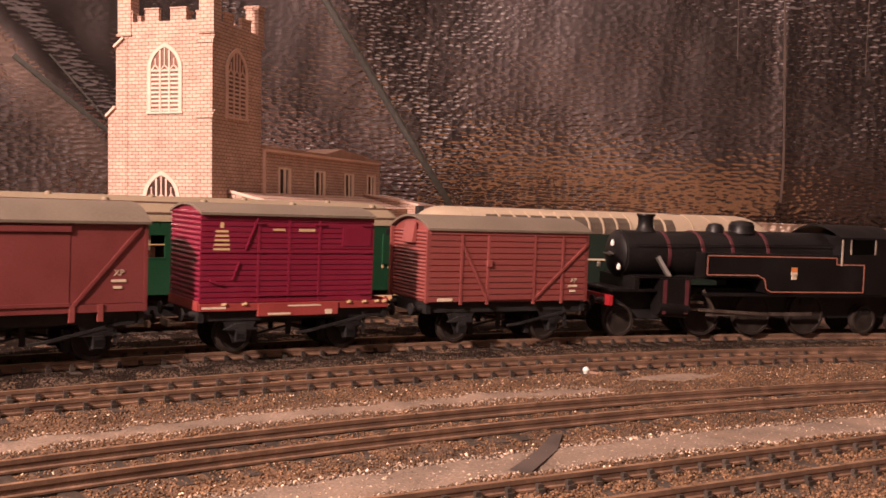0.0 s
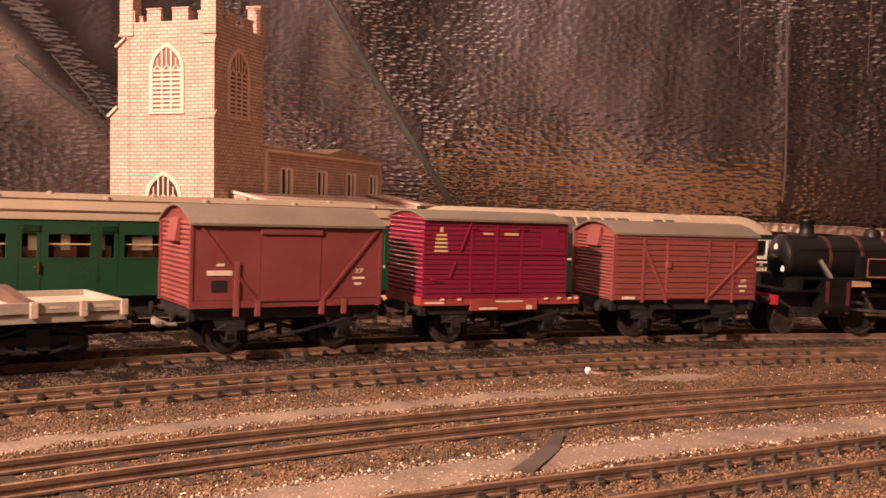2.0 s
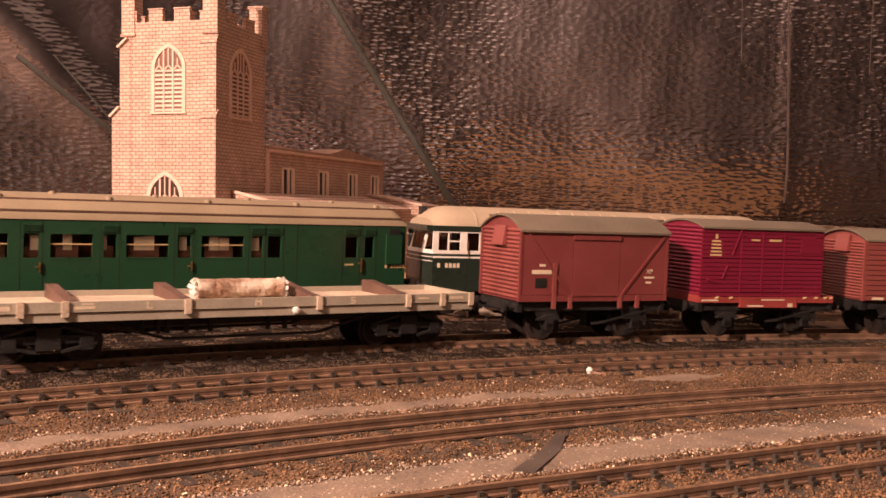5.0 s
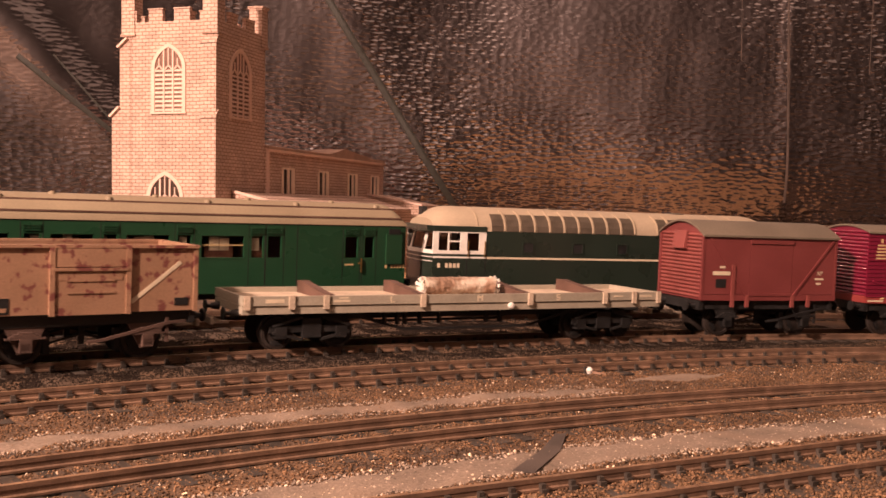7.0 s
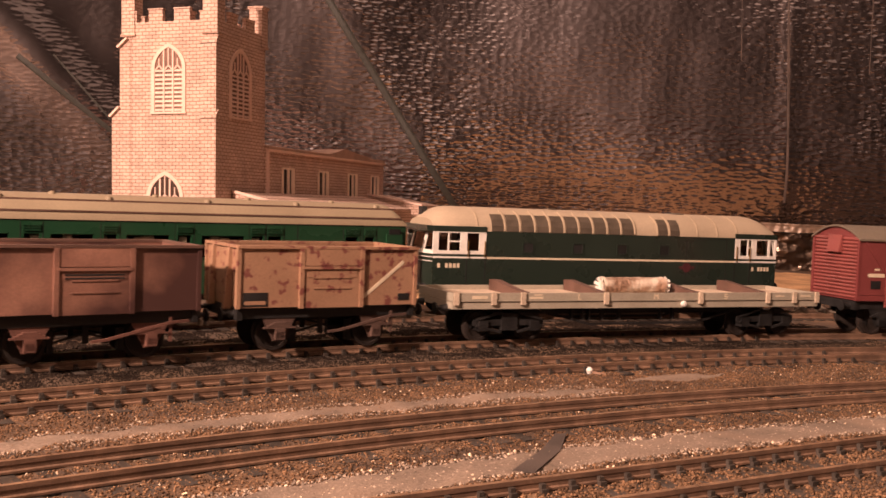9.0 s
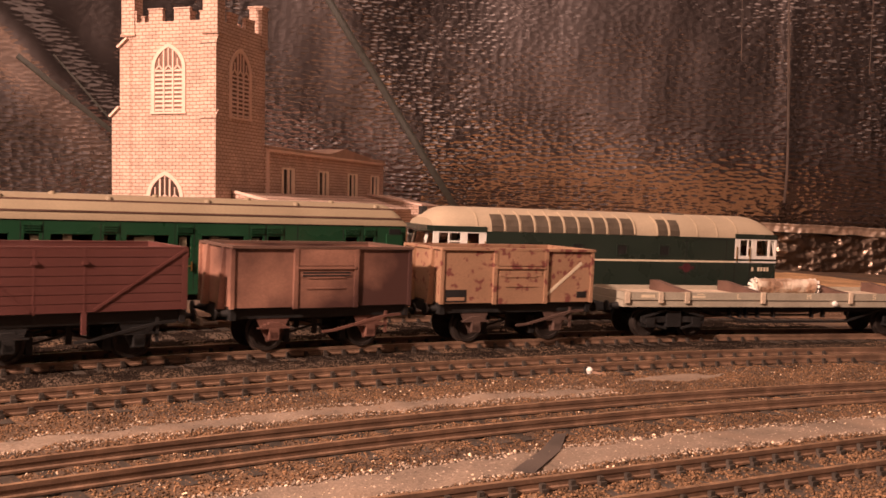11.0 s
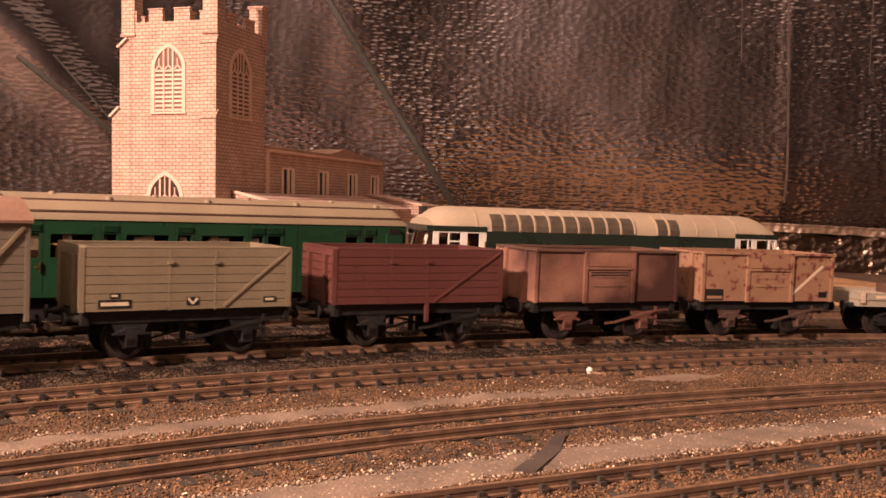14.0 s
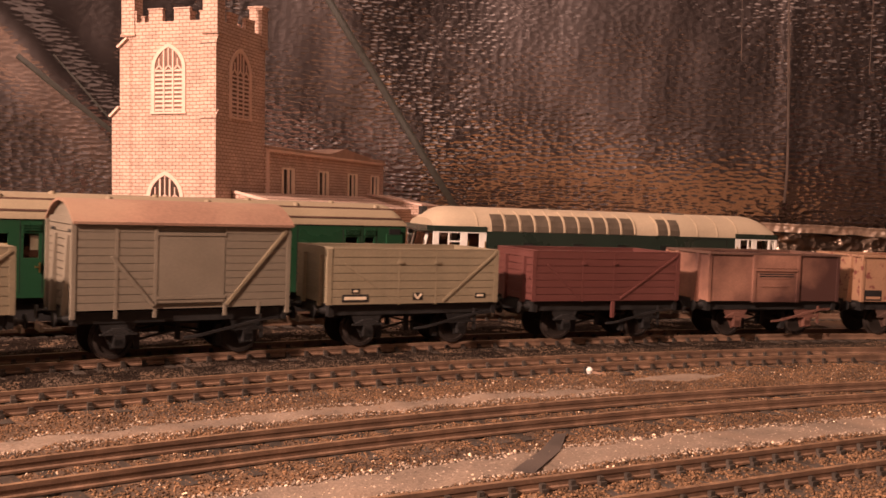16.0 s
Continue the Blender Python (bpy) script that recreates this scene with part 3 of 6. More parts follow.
def chassis(parent, L, wb, top=15.4, mat=BLACK, lever=True, lever_mat=None, w=29.0, spoked=False, box_mat=None):
    """Wooden-type wagon frame: solebars, headstocks, axle guards with springs and boxes, brake gear."""
    boxes("underframe", mat, parent, (-L / 2, L / 2, -w / 2, -w / 2 + 1.6, top - 3.6, top - 0.1), (-L / 2, L / 2, w / 2 - 1.6, w / 2, top - 3.6, top - 0.1),
          (-L / 2 - 0.6, -L / 2 + 1.2, -w / 2 - 0.8, w / 2 + 0.8, top - 4.0, top - 0.2), (L / 2 - 1.2, L / 2 + 0.6, -w / 2 - 0.8, w / 2 + 0.8, top - 4.0, top - 0.2),
          (-L / 2 + 1, L / 2 - 1, -w / 2 + 1, w / 2 - 1, top - 1.2, top - 0.15), (-wb / 2 + 4, wb / 2 - 4, -3, 3, top - 6, top - 1))
    for x in (-wb / 2, wb / 2):
        wheelset(parent, x, spoked=spoked)
        for sy in (-1, 1):
            bm = bmesh.new()
            y = sy * (w / 2 - 0.6)
            prism(bm, [(x - 6, top - 3.4), (x + 6, top - 3.4), (x + 2.4, 5.0), (x + 2.0, 3.8), (x - 2.0, 3.8), (x - 2.4, 5.0)], y - 0.35, y + 0.35, "y")
            part("axle_guard", bm, box_mat or mat, parent)
            bm = bmesh.new()
            y = sy * (w / 2 + 0.5)
            box(bm, x - 1.7, x + 1.7, y - 1.0, y + 0.8, 4.4, 8.2)
            box(bm, x - 1.3, x + 1.3, y - 1.0, y + 1.1, 5.0, 7.0)
            for k in range(4):
                h = 5.6 - k * 1.2
                box(bm, x - h, x + h, y - 0.7, y + 0.6, 8.2 + 0.0 + k * 0.55, 8.7 + k * 0.55)
            part("axlebox_spring", bm, box_mat or mat, parent, "axlebox under a leaf spring")
    for sy in (-1, 1):
        y = sy * 7.8
        for x in (-wb / 2 + 7.4, wb / 2 - 7.4):
            boxes("brake_block", mat, parent, (x - 1.0, x + 1.0, y - 1.2, y + 1.2, 2.6, 9.6))
        for sx in (-1, 1):
            bm = bmesh.new()
            bar(bm, (sx * (wb / 2 - 7), y, 5.4), (0, y, 8.2), 0.7)
            part("brake_rod", bm, mat, parent)
        boxes("brake_hanger", mat, parent, (-0.9, 0.9, y - 0.4, y + 0.4, 5, top - 2))
    if lever:
        bm = bmesh.new()
        y = -w / 2 - 1.0
        bar(bm, (-0.5, y, 6.6), (4, y, 7.0), 0.8)
        bar(bm, (4, y, 7.0), (L / 2 - 8, y, 11.6), 0.9, 0.7)
        bar(bm, (L / 2 - 8, y, 11.6), (L / 2 - 2.5, y, 11.9), 0.9, 0.7)
        box(bm, L / 2 - 8.8, L / 2 - 7.8, y + 0.2, y + 0.9, 5.5, top - 2)
        part("brake_lever", bm, lever_mat or mat, parent, "long sloping hand brake lever")
    buffers(parent, L, z=13.0, mat=mat)


def arc_outline(w, z0, z1, rise, n=14, drop=0.0):
    """End outline of a van: straight sides and a curved top."""
    pts = [(-w / 2, z0), (-w / 2, z1)]
    for i in range(1, n):
        a = -1 + 2 * i / n
        pts.append((a * w / 2, z1 + rise * (1 - a * a)))
    return pts + [(w / 2, z1), (w / 2, z0)]


def curved_roof(name, parent, L, w, z1, rise, mat, over=1.0, thick=0.8, label="", ribs=()):
    bm = bmesh.new()
    top = [(a * (w / 2 + 0.9), z1 + thick + (rise + 0.25) * (1 - a * a) - 0.35) for a in [i / 9 - 1 for i in range(19)]]
    low = [(a * (w / 2 + 0.9), z1 + (rise + 0.25) * (1 - a * a) - 0.35) for a in [i / 9 - 1 for i in range(19)]]
    prism(bm, top + low[::-1], -L / 2 - over, L / 2 + over, "x", True)
    roof = part(name, bm, mat, parent, label)
    roof.data.polygons.foreach_set("use_smooth", [len(p.vertices) == 4 for p in roof.data.polygons])
    if ribs:
        bm = bmesh.new()
        for x in ribs:
            pr = [(a, z + 0.3) for a, z in top]
            prism(bm, pr + [(a, z - 0.1) for a, z in top][::-1], x - 0.35, x + 0.35, "x")
        part("roof_rib", bm, mat, roof)
    return roof


def lettering_bars(parent, mat, y, *rows):
    """Unreadable stencilled markings as plain bars: x, z, width, height."""
    for x, z, w, h in rows:
        boxes("marking", mat, parent, (x - w / 2, x + w / 2, y - 0.06, y + 0.2, z - h / 2, z + h / 2))


PLANKS = {}


def planks(parent, x0, x1, z0, z1, n, y, mat, depth=0.5, gap=0.35, end=None):
    """Horizontal boards with open joints. end: the x of an end wall, boards then run across it."""
    h = (z1 - z0) / n
    key = (round(x1 - x0, 2), round(h, 3), mat.name, end is None, depth)
    if key not in PLANKS:
        bm = bmesh.new()
        if end is None:
            box(bm, -(x1 - x0) / 2, (x1 - x0) / 2, -depth, 0.3, gap / 2, h - gap / 2)
        else:
            box(bm, -depth, 0.3, -(x1 - x0) / 2, (x1 - x0) / 2, gap / 2, h - gap / 2)
        PLANKS[key] = mesh_of("plank", bm, mat, 0.12)
    for i in range(n):
        ob = new("plank", PLANKS[key])
        ob.parent = parent
        c = (x0 + x1) / 2
        ob.location = (c * MM, y * MM, (z0 + i * h) * MM) if end is None else (end * MM, c * MM, (z0 + i * h) * MM)


def van_body(parent, L, w, z0, z1, rise, mat, inset=0.5):
    bm = bmesh.new()
    prism(bm, arc_outline(w - 2 * inset, z0, z1, rise), -L / 2 + inset, L / 2 - inset, "x")
    return part("body", bm, mat, parent)


def ribbed_end(parent, x, sx, w, z0, z1, n, mat, rise=4.5):
    """Corrugated end: one folded sheet with rounded ridges across the end wall."""
    bm = bmesh.new()
    p = (z1 - z0) / n
    half = w / 2 - 0.2
    line = [(z0, -0.3)]
    for i in range(n):
        z = z0 + (i + 0.5) * p
        line += [(z - p * 0.46, 0), (z - p * 0.3, 0.55), (z, 0.75), (z + p * 0.3, 0.55), (z + p * 0.46, 0)]
    line.append((z1, -0.3))
    a = [bm.verts.new((x + sx * o, -half, zz)) for zz, o in line]
    b = [bm.verts.new((x + sx * o, half, zz)) for zz, o in line]
    for k in range(len(line) - 1):
        bm.faces.new((a[k], a[k + 1], b[k + 1], b[k]))
    bm.faces.new(a)
    bm.faces.new(b[::-1])
    bm.faces.new((a[0], b[0], b[-1], a[-1]))
    return part("corrugated_end", bm, mat, parent)


def end_vent(parent, x, sx, z, mat):
    bm = bmesh.new()
    prism(bm, [(z - 4.0, 0.3), (z - 4.0, 2.2), (z + 3.6, 0.9), (z + 3.6, 0.3)], -4.6, 4.6, "y")
    for v in bm.verts:
        a, y, b = v.co
        v.co = (x + sx * b, y, a)
    part("ventilator_hood", bm, mat, parent, "square ventilator hood on the end wall")


def plywood_van():
    L, w, z0, z1, rise = 68.0, 33.0, 15.6, 42.6, 5.6
    root = thing("goods_van", "red-brown plywood goods van with corrugated ends and grey curved roof", "goods wagon", group="goods train")
    van_body(root, L, w, z0, z1, rise, BAUXITE)
    curved_roof("roof", root, L, w, z1, rise, ROOF_GREY, label="plain grey curved roof")
    y = -w / 2
    pieces("side_panel", BAUXITE, root, (-L / 2 + 0.3, -11, y + 0.1, y + 0.8, z0 + 2.6, z1 - 0.2), (11, L / 2 - 0.3, y + 0.1, y + 0.8, z0 + 2.6, z1 - 0.2), (-L / 2, L / 2, y - 0.1, y + 0.8, z0, z0 + 2.4), bevel=0.1)
    boxes("door", BAUXITE, root, (-10.8, 10.8, y - 0.02, y + 0.8, z0 + 2.6, z1 - 3.2), label="flush plywood sliding door", bevel=0.15)
    pieces("door_rail", BAUXITE, root, (-11, 11, y - 0.5, y + 0.6, z1 - 2.9, z1 - 1.2), (-11, 11, y - 0.45, y + 0.6, z0 + 2.0, z0 + 3.0), bevel=0.15)
    bm = bmesh.new()
    bar(bm, (-L / 2 + 3, y - 0.1, z1 - 1), (-11.5, y - 0.1, z0 + 1.5), 1.0, 0.5)
    part("diagonal_brace", bm, BAUXITE, root)
    bm = bmesh.new()
    bar(bm, (L / 2 - 1.6, y - 0.1, z1 - 1), (11.5, y - 0.1, z0 + 1.5), 1.0, 0.5)
    part("diagonal_brace", bm, BAUXITE, root)
    for x, top in ((-L / 2 + 15, 30.5), (-11.6, 18), (11.6, 18), (L / 2 - 14, 18)):
        boxes("door_post", BAUXITE_PALE, root, (x - 0.8, x + 0.8, y - 0.45, y + 0.4, z0 - 2.8, top), bevel=0.1)
    for sx in (-1, 1):
        ribbed_end(root, sx * (L / 2 - 0.5), sx, w, z0 + 0.6, z1 + 1.0, 17, BAUXITE_PALE)
        pieces("corner_post", BAUXITE, root, (sx * L / 2 - 0.7, sx * L / 2 + 0.4, y - 0.15, y + 1.2, z0, z1), (sx * L / 2 - 0.7, sx * L / 2 + 0.4, -y - 1.2, -y + 0.15, z0, z1))
        end_vent(root, sx * L / 2, sx, z1 - 2.0, BAUXITE_PALE)
    pieces("number_patch", BLACK, root, (-27.5, -22.5, y - 0.12, y + 0.5, 21, 24.6), label="small black label clip")
    lettering_bars(root, CREAM, y - 0.05, (-24.8, 27.0, 8.5, 1.6), (-24.5, 29.6, 2.6, 0.9), (25.5, 25.0, 4.6, 0.8), (25.2, 23.0, 2.6, 0.8))
    letters("XP", 2.6, 25.5, y - 0.05, 26.6, CREAM, root, "marking")
    chassis(root, L - 1, 40)
    return root


def planked_van():
    L, w, z0, z1, rise = 69.5, 33.0, 15.6, 42.4, 4.4
    root = thing("goods_van", "red planked goods van with louvred ends and pale grey roof", "goods wagon", group="goods train")
    van_body(root, L, w, z0, z1, rise, BAUXITE_PALE, 0.8)
    curved_roof("roof", root, L, w, z1, rise, ROOF_GREY, label="pale grey curved roof")
    y = -w / 2
    planks(root, -L / 2, -9.8, z0 + 0.2, z1 - 1.8, 11, y + 0.5, BAUXITE_PALE)
    planks(root, 9.8, L / 2, z0 + 0.2, z1 - 1.8, 11, y + 0.5, BAUXITE_PALE)
    planks(root, -9.6, 9.6, z0 + 0.8, z1 - 1.8, 11, y + 0.25, BAUXITE_PALE)
    boxes("door_rail", BAUXITE_PALE, root, (-L / 2, L / 2, y - 0.3, y + 0.9, z1 - 1.7, z1 - 0.2), bevel=0.15)
    for x in (-21.5, -10.2, 10.2, 23.0):
        boxes("side_post", BAUXITE_PALE, root, (x - 0.5, x + 0.5, y - 0.3, y + 0.6, z0 - 0.8, z1 - 1.6), bevel=0.15)
    boxes("door_latch", BAUXITE_PALE, root, (-11, -9, y - 1.0, y, 29, 31.5), bevel=0.2)
    for a, b in (((-21.5, z1 - 5), (-10.5, z0 + 1.5)), ((L / 2 - 1, z1 - 5), (11, z0 + 1.5))):
        bm = bmesh.new()
        bar(bm, (a[0], y - 0.25, a[1]), (b[0], y - 0.25, b[1]), 0.9, 0.5)
        part("diagonal_brace", bm, BAUXITE_PALE, root)
    for sx in (-1, 1):
        ribbed_end(root, sx * (L / 2 - 0.8), sx, w, z0 + 0.4, z1 - 0.4, 19, BAUXITE_PALE)
        pieces("corner_post", BAUXITE_PALE, root, (sx * L / 2 - 1.2, sx * L / 2 + 0.2, y, y + 1.2, z0, z1), (sx * L / 2 - 1.2, sx * L / 2 + 0.2, -y - 1.2, -y, z0, z1))
        end_vent(root, sx * L / 2 - sx * 0.4, sx, z1 - 1.4, BAUXITE_PALE)
    lettering_bars(root, CREAM, y - 0.2, (-28, z0 + 1.1, 6, 1.1), (28, 21.6, 4.0, 0.8), (28, 19.6, 2.6, 0.8))
    letters("XP", 2.4, 28.2, y - 0.25, 23.0, CREAM, root, "marking")
    chassis(root, L - 1, 40)
    return root


def container_wagon():
    L, w = 68.5, 31.0
    root = thing("container_flat_wagon", "red flat wagon with a centre nameboard, carrying a container", "goods wagon", group="goods train")
    boxes("deck", CHASSIS_RED, root, (-L / 2, L / 2, -w / 2, w / 2, 15.0, 16.4), (-L / 2, L / 2, -w / 2 - 0.6, -w / 2 + 0.6, 14.6, 17.0), (-L / 2, L / 2, w / 2 - 0.6, w / 2 + 0.6, 14.6, 17.0),
          (-L / 2 - 0.5, -L / 2 + 0.6, -w / 2, w / 2, 14.6, 17.6), (L / 2 - 0.6, L / 2 + 0.5, -w / 2, w / 2, 14.6, 17.6), bevel=0.15)
    boxes("nameboard", CHASSIS_RED, root, (-14.5, 14.5, -w / 2 - 1.0, -w / 2 + 0.4, 12.6, 16.8), bevel=0.15)
    lettering_bars(root, CREAM, -w / 2 - 1.02, (-7, 13.3, 8, 0.7), (2, 15.9, 12, 0.5), (11, 13.6, 2.6, 1.6))
    lettering_bars(root, CREAM, -w / 2 - 0.62, (-29.5, 15.6, 8, 0.7))
    bm = bmesh.new()
    for x in (-27, -20, 18, 24, 29, 32):
        bar(bm, (x, -w / 2 - 0.4, 16.6), (x + 1.5, -w / 2 - 0.8, 16.9), 0.7)
    part("chain_shackle", bm, YELLOW, root, "row of small brassy chain shackles")
    chassis(root, L - 1, 40, 14.8, lever=True)
    return root


def container():
    """The box load itself, a thing of its own that rides on the flat wagon."""
    L, w, z0, z1, rise = 62.5, 31.0, 17.1, 46.0, 2.7
    root = thing("freight_container", "crimson planked freight container with lettered doors on a flat wagon", "container")
    van_body(root, L, w, z0, z1, rise, CRIMSON, 0.7)
    curved_roof("roof", root, L, w, z1, rise, ROOF_GREY, 0.3, label="grey curved roof")
    y = -w / 2
    planks(root, -L / 2, L / 2, z0, z1 - 0.4, 16, y + 0.4, CRIMSON, 0.4, 0.3)
    for x in (-11.5, -0.6, 10.5):
        boxes("door_post", CRIMSON, root, (x - 0.45, x + 0.45, y - 0.15, y + 0.5, z0, z1 - 0.6), bevel=0.15)
    pieces("hinge_strap", CRIMSON, root, *[(x - 2.0, x + 2.0, y - 0.4, y + 0.2, z - 0.3, z + 0.3) for x in (-11.5, 10.5, L / 2 - 3) for z in (19.4, 33.8, 43.2)], bevel=0.1)
    boxes("locking_bar", CRIMSON, root, (-L / 2, L / 2, y - 0.25, y + 0.2, 33.5, 34.1), (-11.5, 10.5, y - 0.45, y + 0.2, 19.2, 19.7), bevel=0.1)
    bm = bmesh.new()
    bar(bm, (-12.0, y - 0.25, z1 - 1), (-16.2, y - 0.25, 34.4), 0.5, 0.4)
    bar(bm, (-18.2, y - 0.25, 30.5), (-20.4, y - 0.25, 24.5), 0.5, 0.4)
    bar(bm, (-28, y - 0.3, 24.5), (-24, y - 0.3, 23.2), 0.8)
    part("diagonal_brace", bm, CRIMSON, root)
    boxes("placard", CRIMSON, root, (19, 30, y - 0.2, y + 0.3, 36, 42.2), bevel=0.1)
    lettering_bars(root, YELLOW, y - 0.05, (-24.2, 44.0 - 1.6, 1.2, 1.8), *[(-24.2, 40.4 - k * 1.45, 4.2 + 0.35 * k, 0.7) for k in range(5)], (-4.5, 41.2, 4.2, 0.7), (5.6, 41.2, 6.0, 0.9))
    for sx in (-1, 1):
        ribbed_end(root, sx * (L / 2 - 0.7), sx, w, z0 + 0.2, z1 + 1.0, 18, CRIMSON)
    return root


def mineral_wagon(mat, frame_mat, label, stripe, rusty=False, rim=None):
    L, w, z0, z1 = 66.0, 32.5, 15.4, 35.0
    root = thing("mineral_wagon", label, "goods wagon", group="goods train")
    y = -w / 2
    pieces("body_wall", mat, root, (-L / 2, L / 2, y, y + 0.9, z0, z1), (-L / 2, L / 2, -y - 0.9, -y, z0, z1), (-L / 2, -L / 2 + 0.9, y + 0.9, -y - 0.9, z0, z1), (L / 2 - 0.9, L / 2, y + 0.9, -y - 0.9, z0, z1))
    boxes("floor", INSIDE, root, (-L / 2 + 0.9, L / 2 - 0.9, y + 0.9, -y - 0.9, z0 + 0.05, z0 + 1.5), label="dirty inner floor")
    pieces("top_rim", rim or mat, root, (-L / 2 - 0.8, L / 2 + 0.8, y - 0.8, y + 1.0, z1, z1 + 0.9), (-L / 2 - 0.8, L / 2 + 0.8, -y - 1.0, -y + 0.8, z1, z1 + 0.9), (-L / 2 - 0.8, -L / 2 + 1.0, y + 1.0, -y - 1.0, z1, z1 + 0.9), (L / 2 - 1.0, L / 2 + 0.8, y + 1.0, -y - 1.0, z1, z1 + 0.9), bevel=0.2)
    pieces("side_door", mat, root, (-10.5, 10.5, y - 0.5, y, z0 - 0.4, z1 - 6.6), (-10.5, 10.5, y - 0.7, y, z1 - 5.6, z1 + 0.6), (-11, 11, y - 1.1, y - 0.2, z1 - 6.8, z1 - 5.9), label="hinged side door with an upper flap", bevel=0.2)
    pieces("door_frame", mat, root, (-12.0, -10.5, y - 0.9, y, z0 - 0.5, z1), (10.5, 12.0, y - 0.9, y, z0 - 0.5, z1), bevel=0.2)
    boxes("door_slot", mat, root, (-9.4, 9.4, y - 0.62, y - 0.3, z1 - 9.6, z1 - 7.4), bevel=0.1)
    if rusty:
        for z in (z1 - 9.3, z1 - 8.3):
            boxes("slot_bar", BLACK, root, (-8.8, 8.8, y - 0.72, y - 0.55, z, z + 0.5))
    pieces("door_pressing", mat, root, (-7, 7, y - 0.75, y - 0.3, z0 + 9.6, z0 + 10.1), (-7, 7, y - 0.75, y - 0.3, z0 + 6.0, z0 + 6.5), bevel=0.1)
    for sx in (-1, 1):
        for yy in (-8, 8):
            bm = bmesh.new()
            x = sx * L / 2
            prism(bm, [(x, z0 - 1), (x + sx * 2.6, z0 - 1), (x + sx * 1.0, z1), (x, z1)], yy - 1.1, yy + 1.1, "y")
            part("end_stanchion", bm, mat, root)
        pieces("corner_angle", mat, root, (sx * L / 2 - 0.9, sx * L / 2 + 0.45, y - 0.45, y + 0.8, z0 - 0.3, z1), (sx * L / 2 - 0.9, sx * L / 2 + 0.45, -y - 0.8, -y + 0.45, z0 - 0.3, z1), bevel=0.15)
    if stripe:
        bm = bmesh.new()
        bar(bm, (12.3, y - 0.02, z0 + 3.0), (27.8, y - 0.02, 30.6), 1.2, 0.2)
        part("diagonal_stripe", bm, CREAM, root, "pale diagonal end-door stripe")
        pieces("number_patch", BLACK, root, (-L / 2 + 1.2, -L / 2 + 10, y - 0.15, y + 0.4, 15.8, 20.4), (L / 2 - 7, L / 2 - 2.5, y - 0.15, y + 0.4, 17, 19.4), label="black number patch")
        lettering_bars(root, MINERAL, y - 0.16, (-L / 2 + 5.6, 17.0, 7.4, 1.2))
    chassis(root, L - 1, 36, 15.2, BLACK, True, frame_mat, box_mat=frame_mat)
    return root


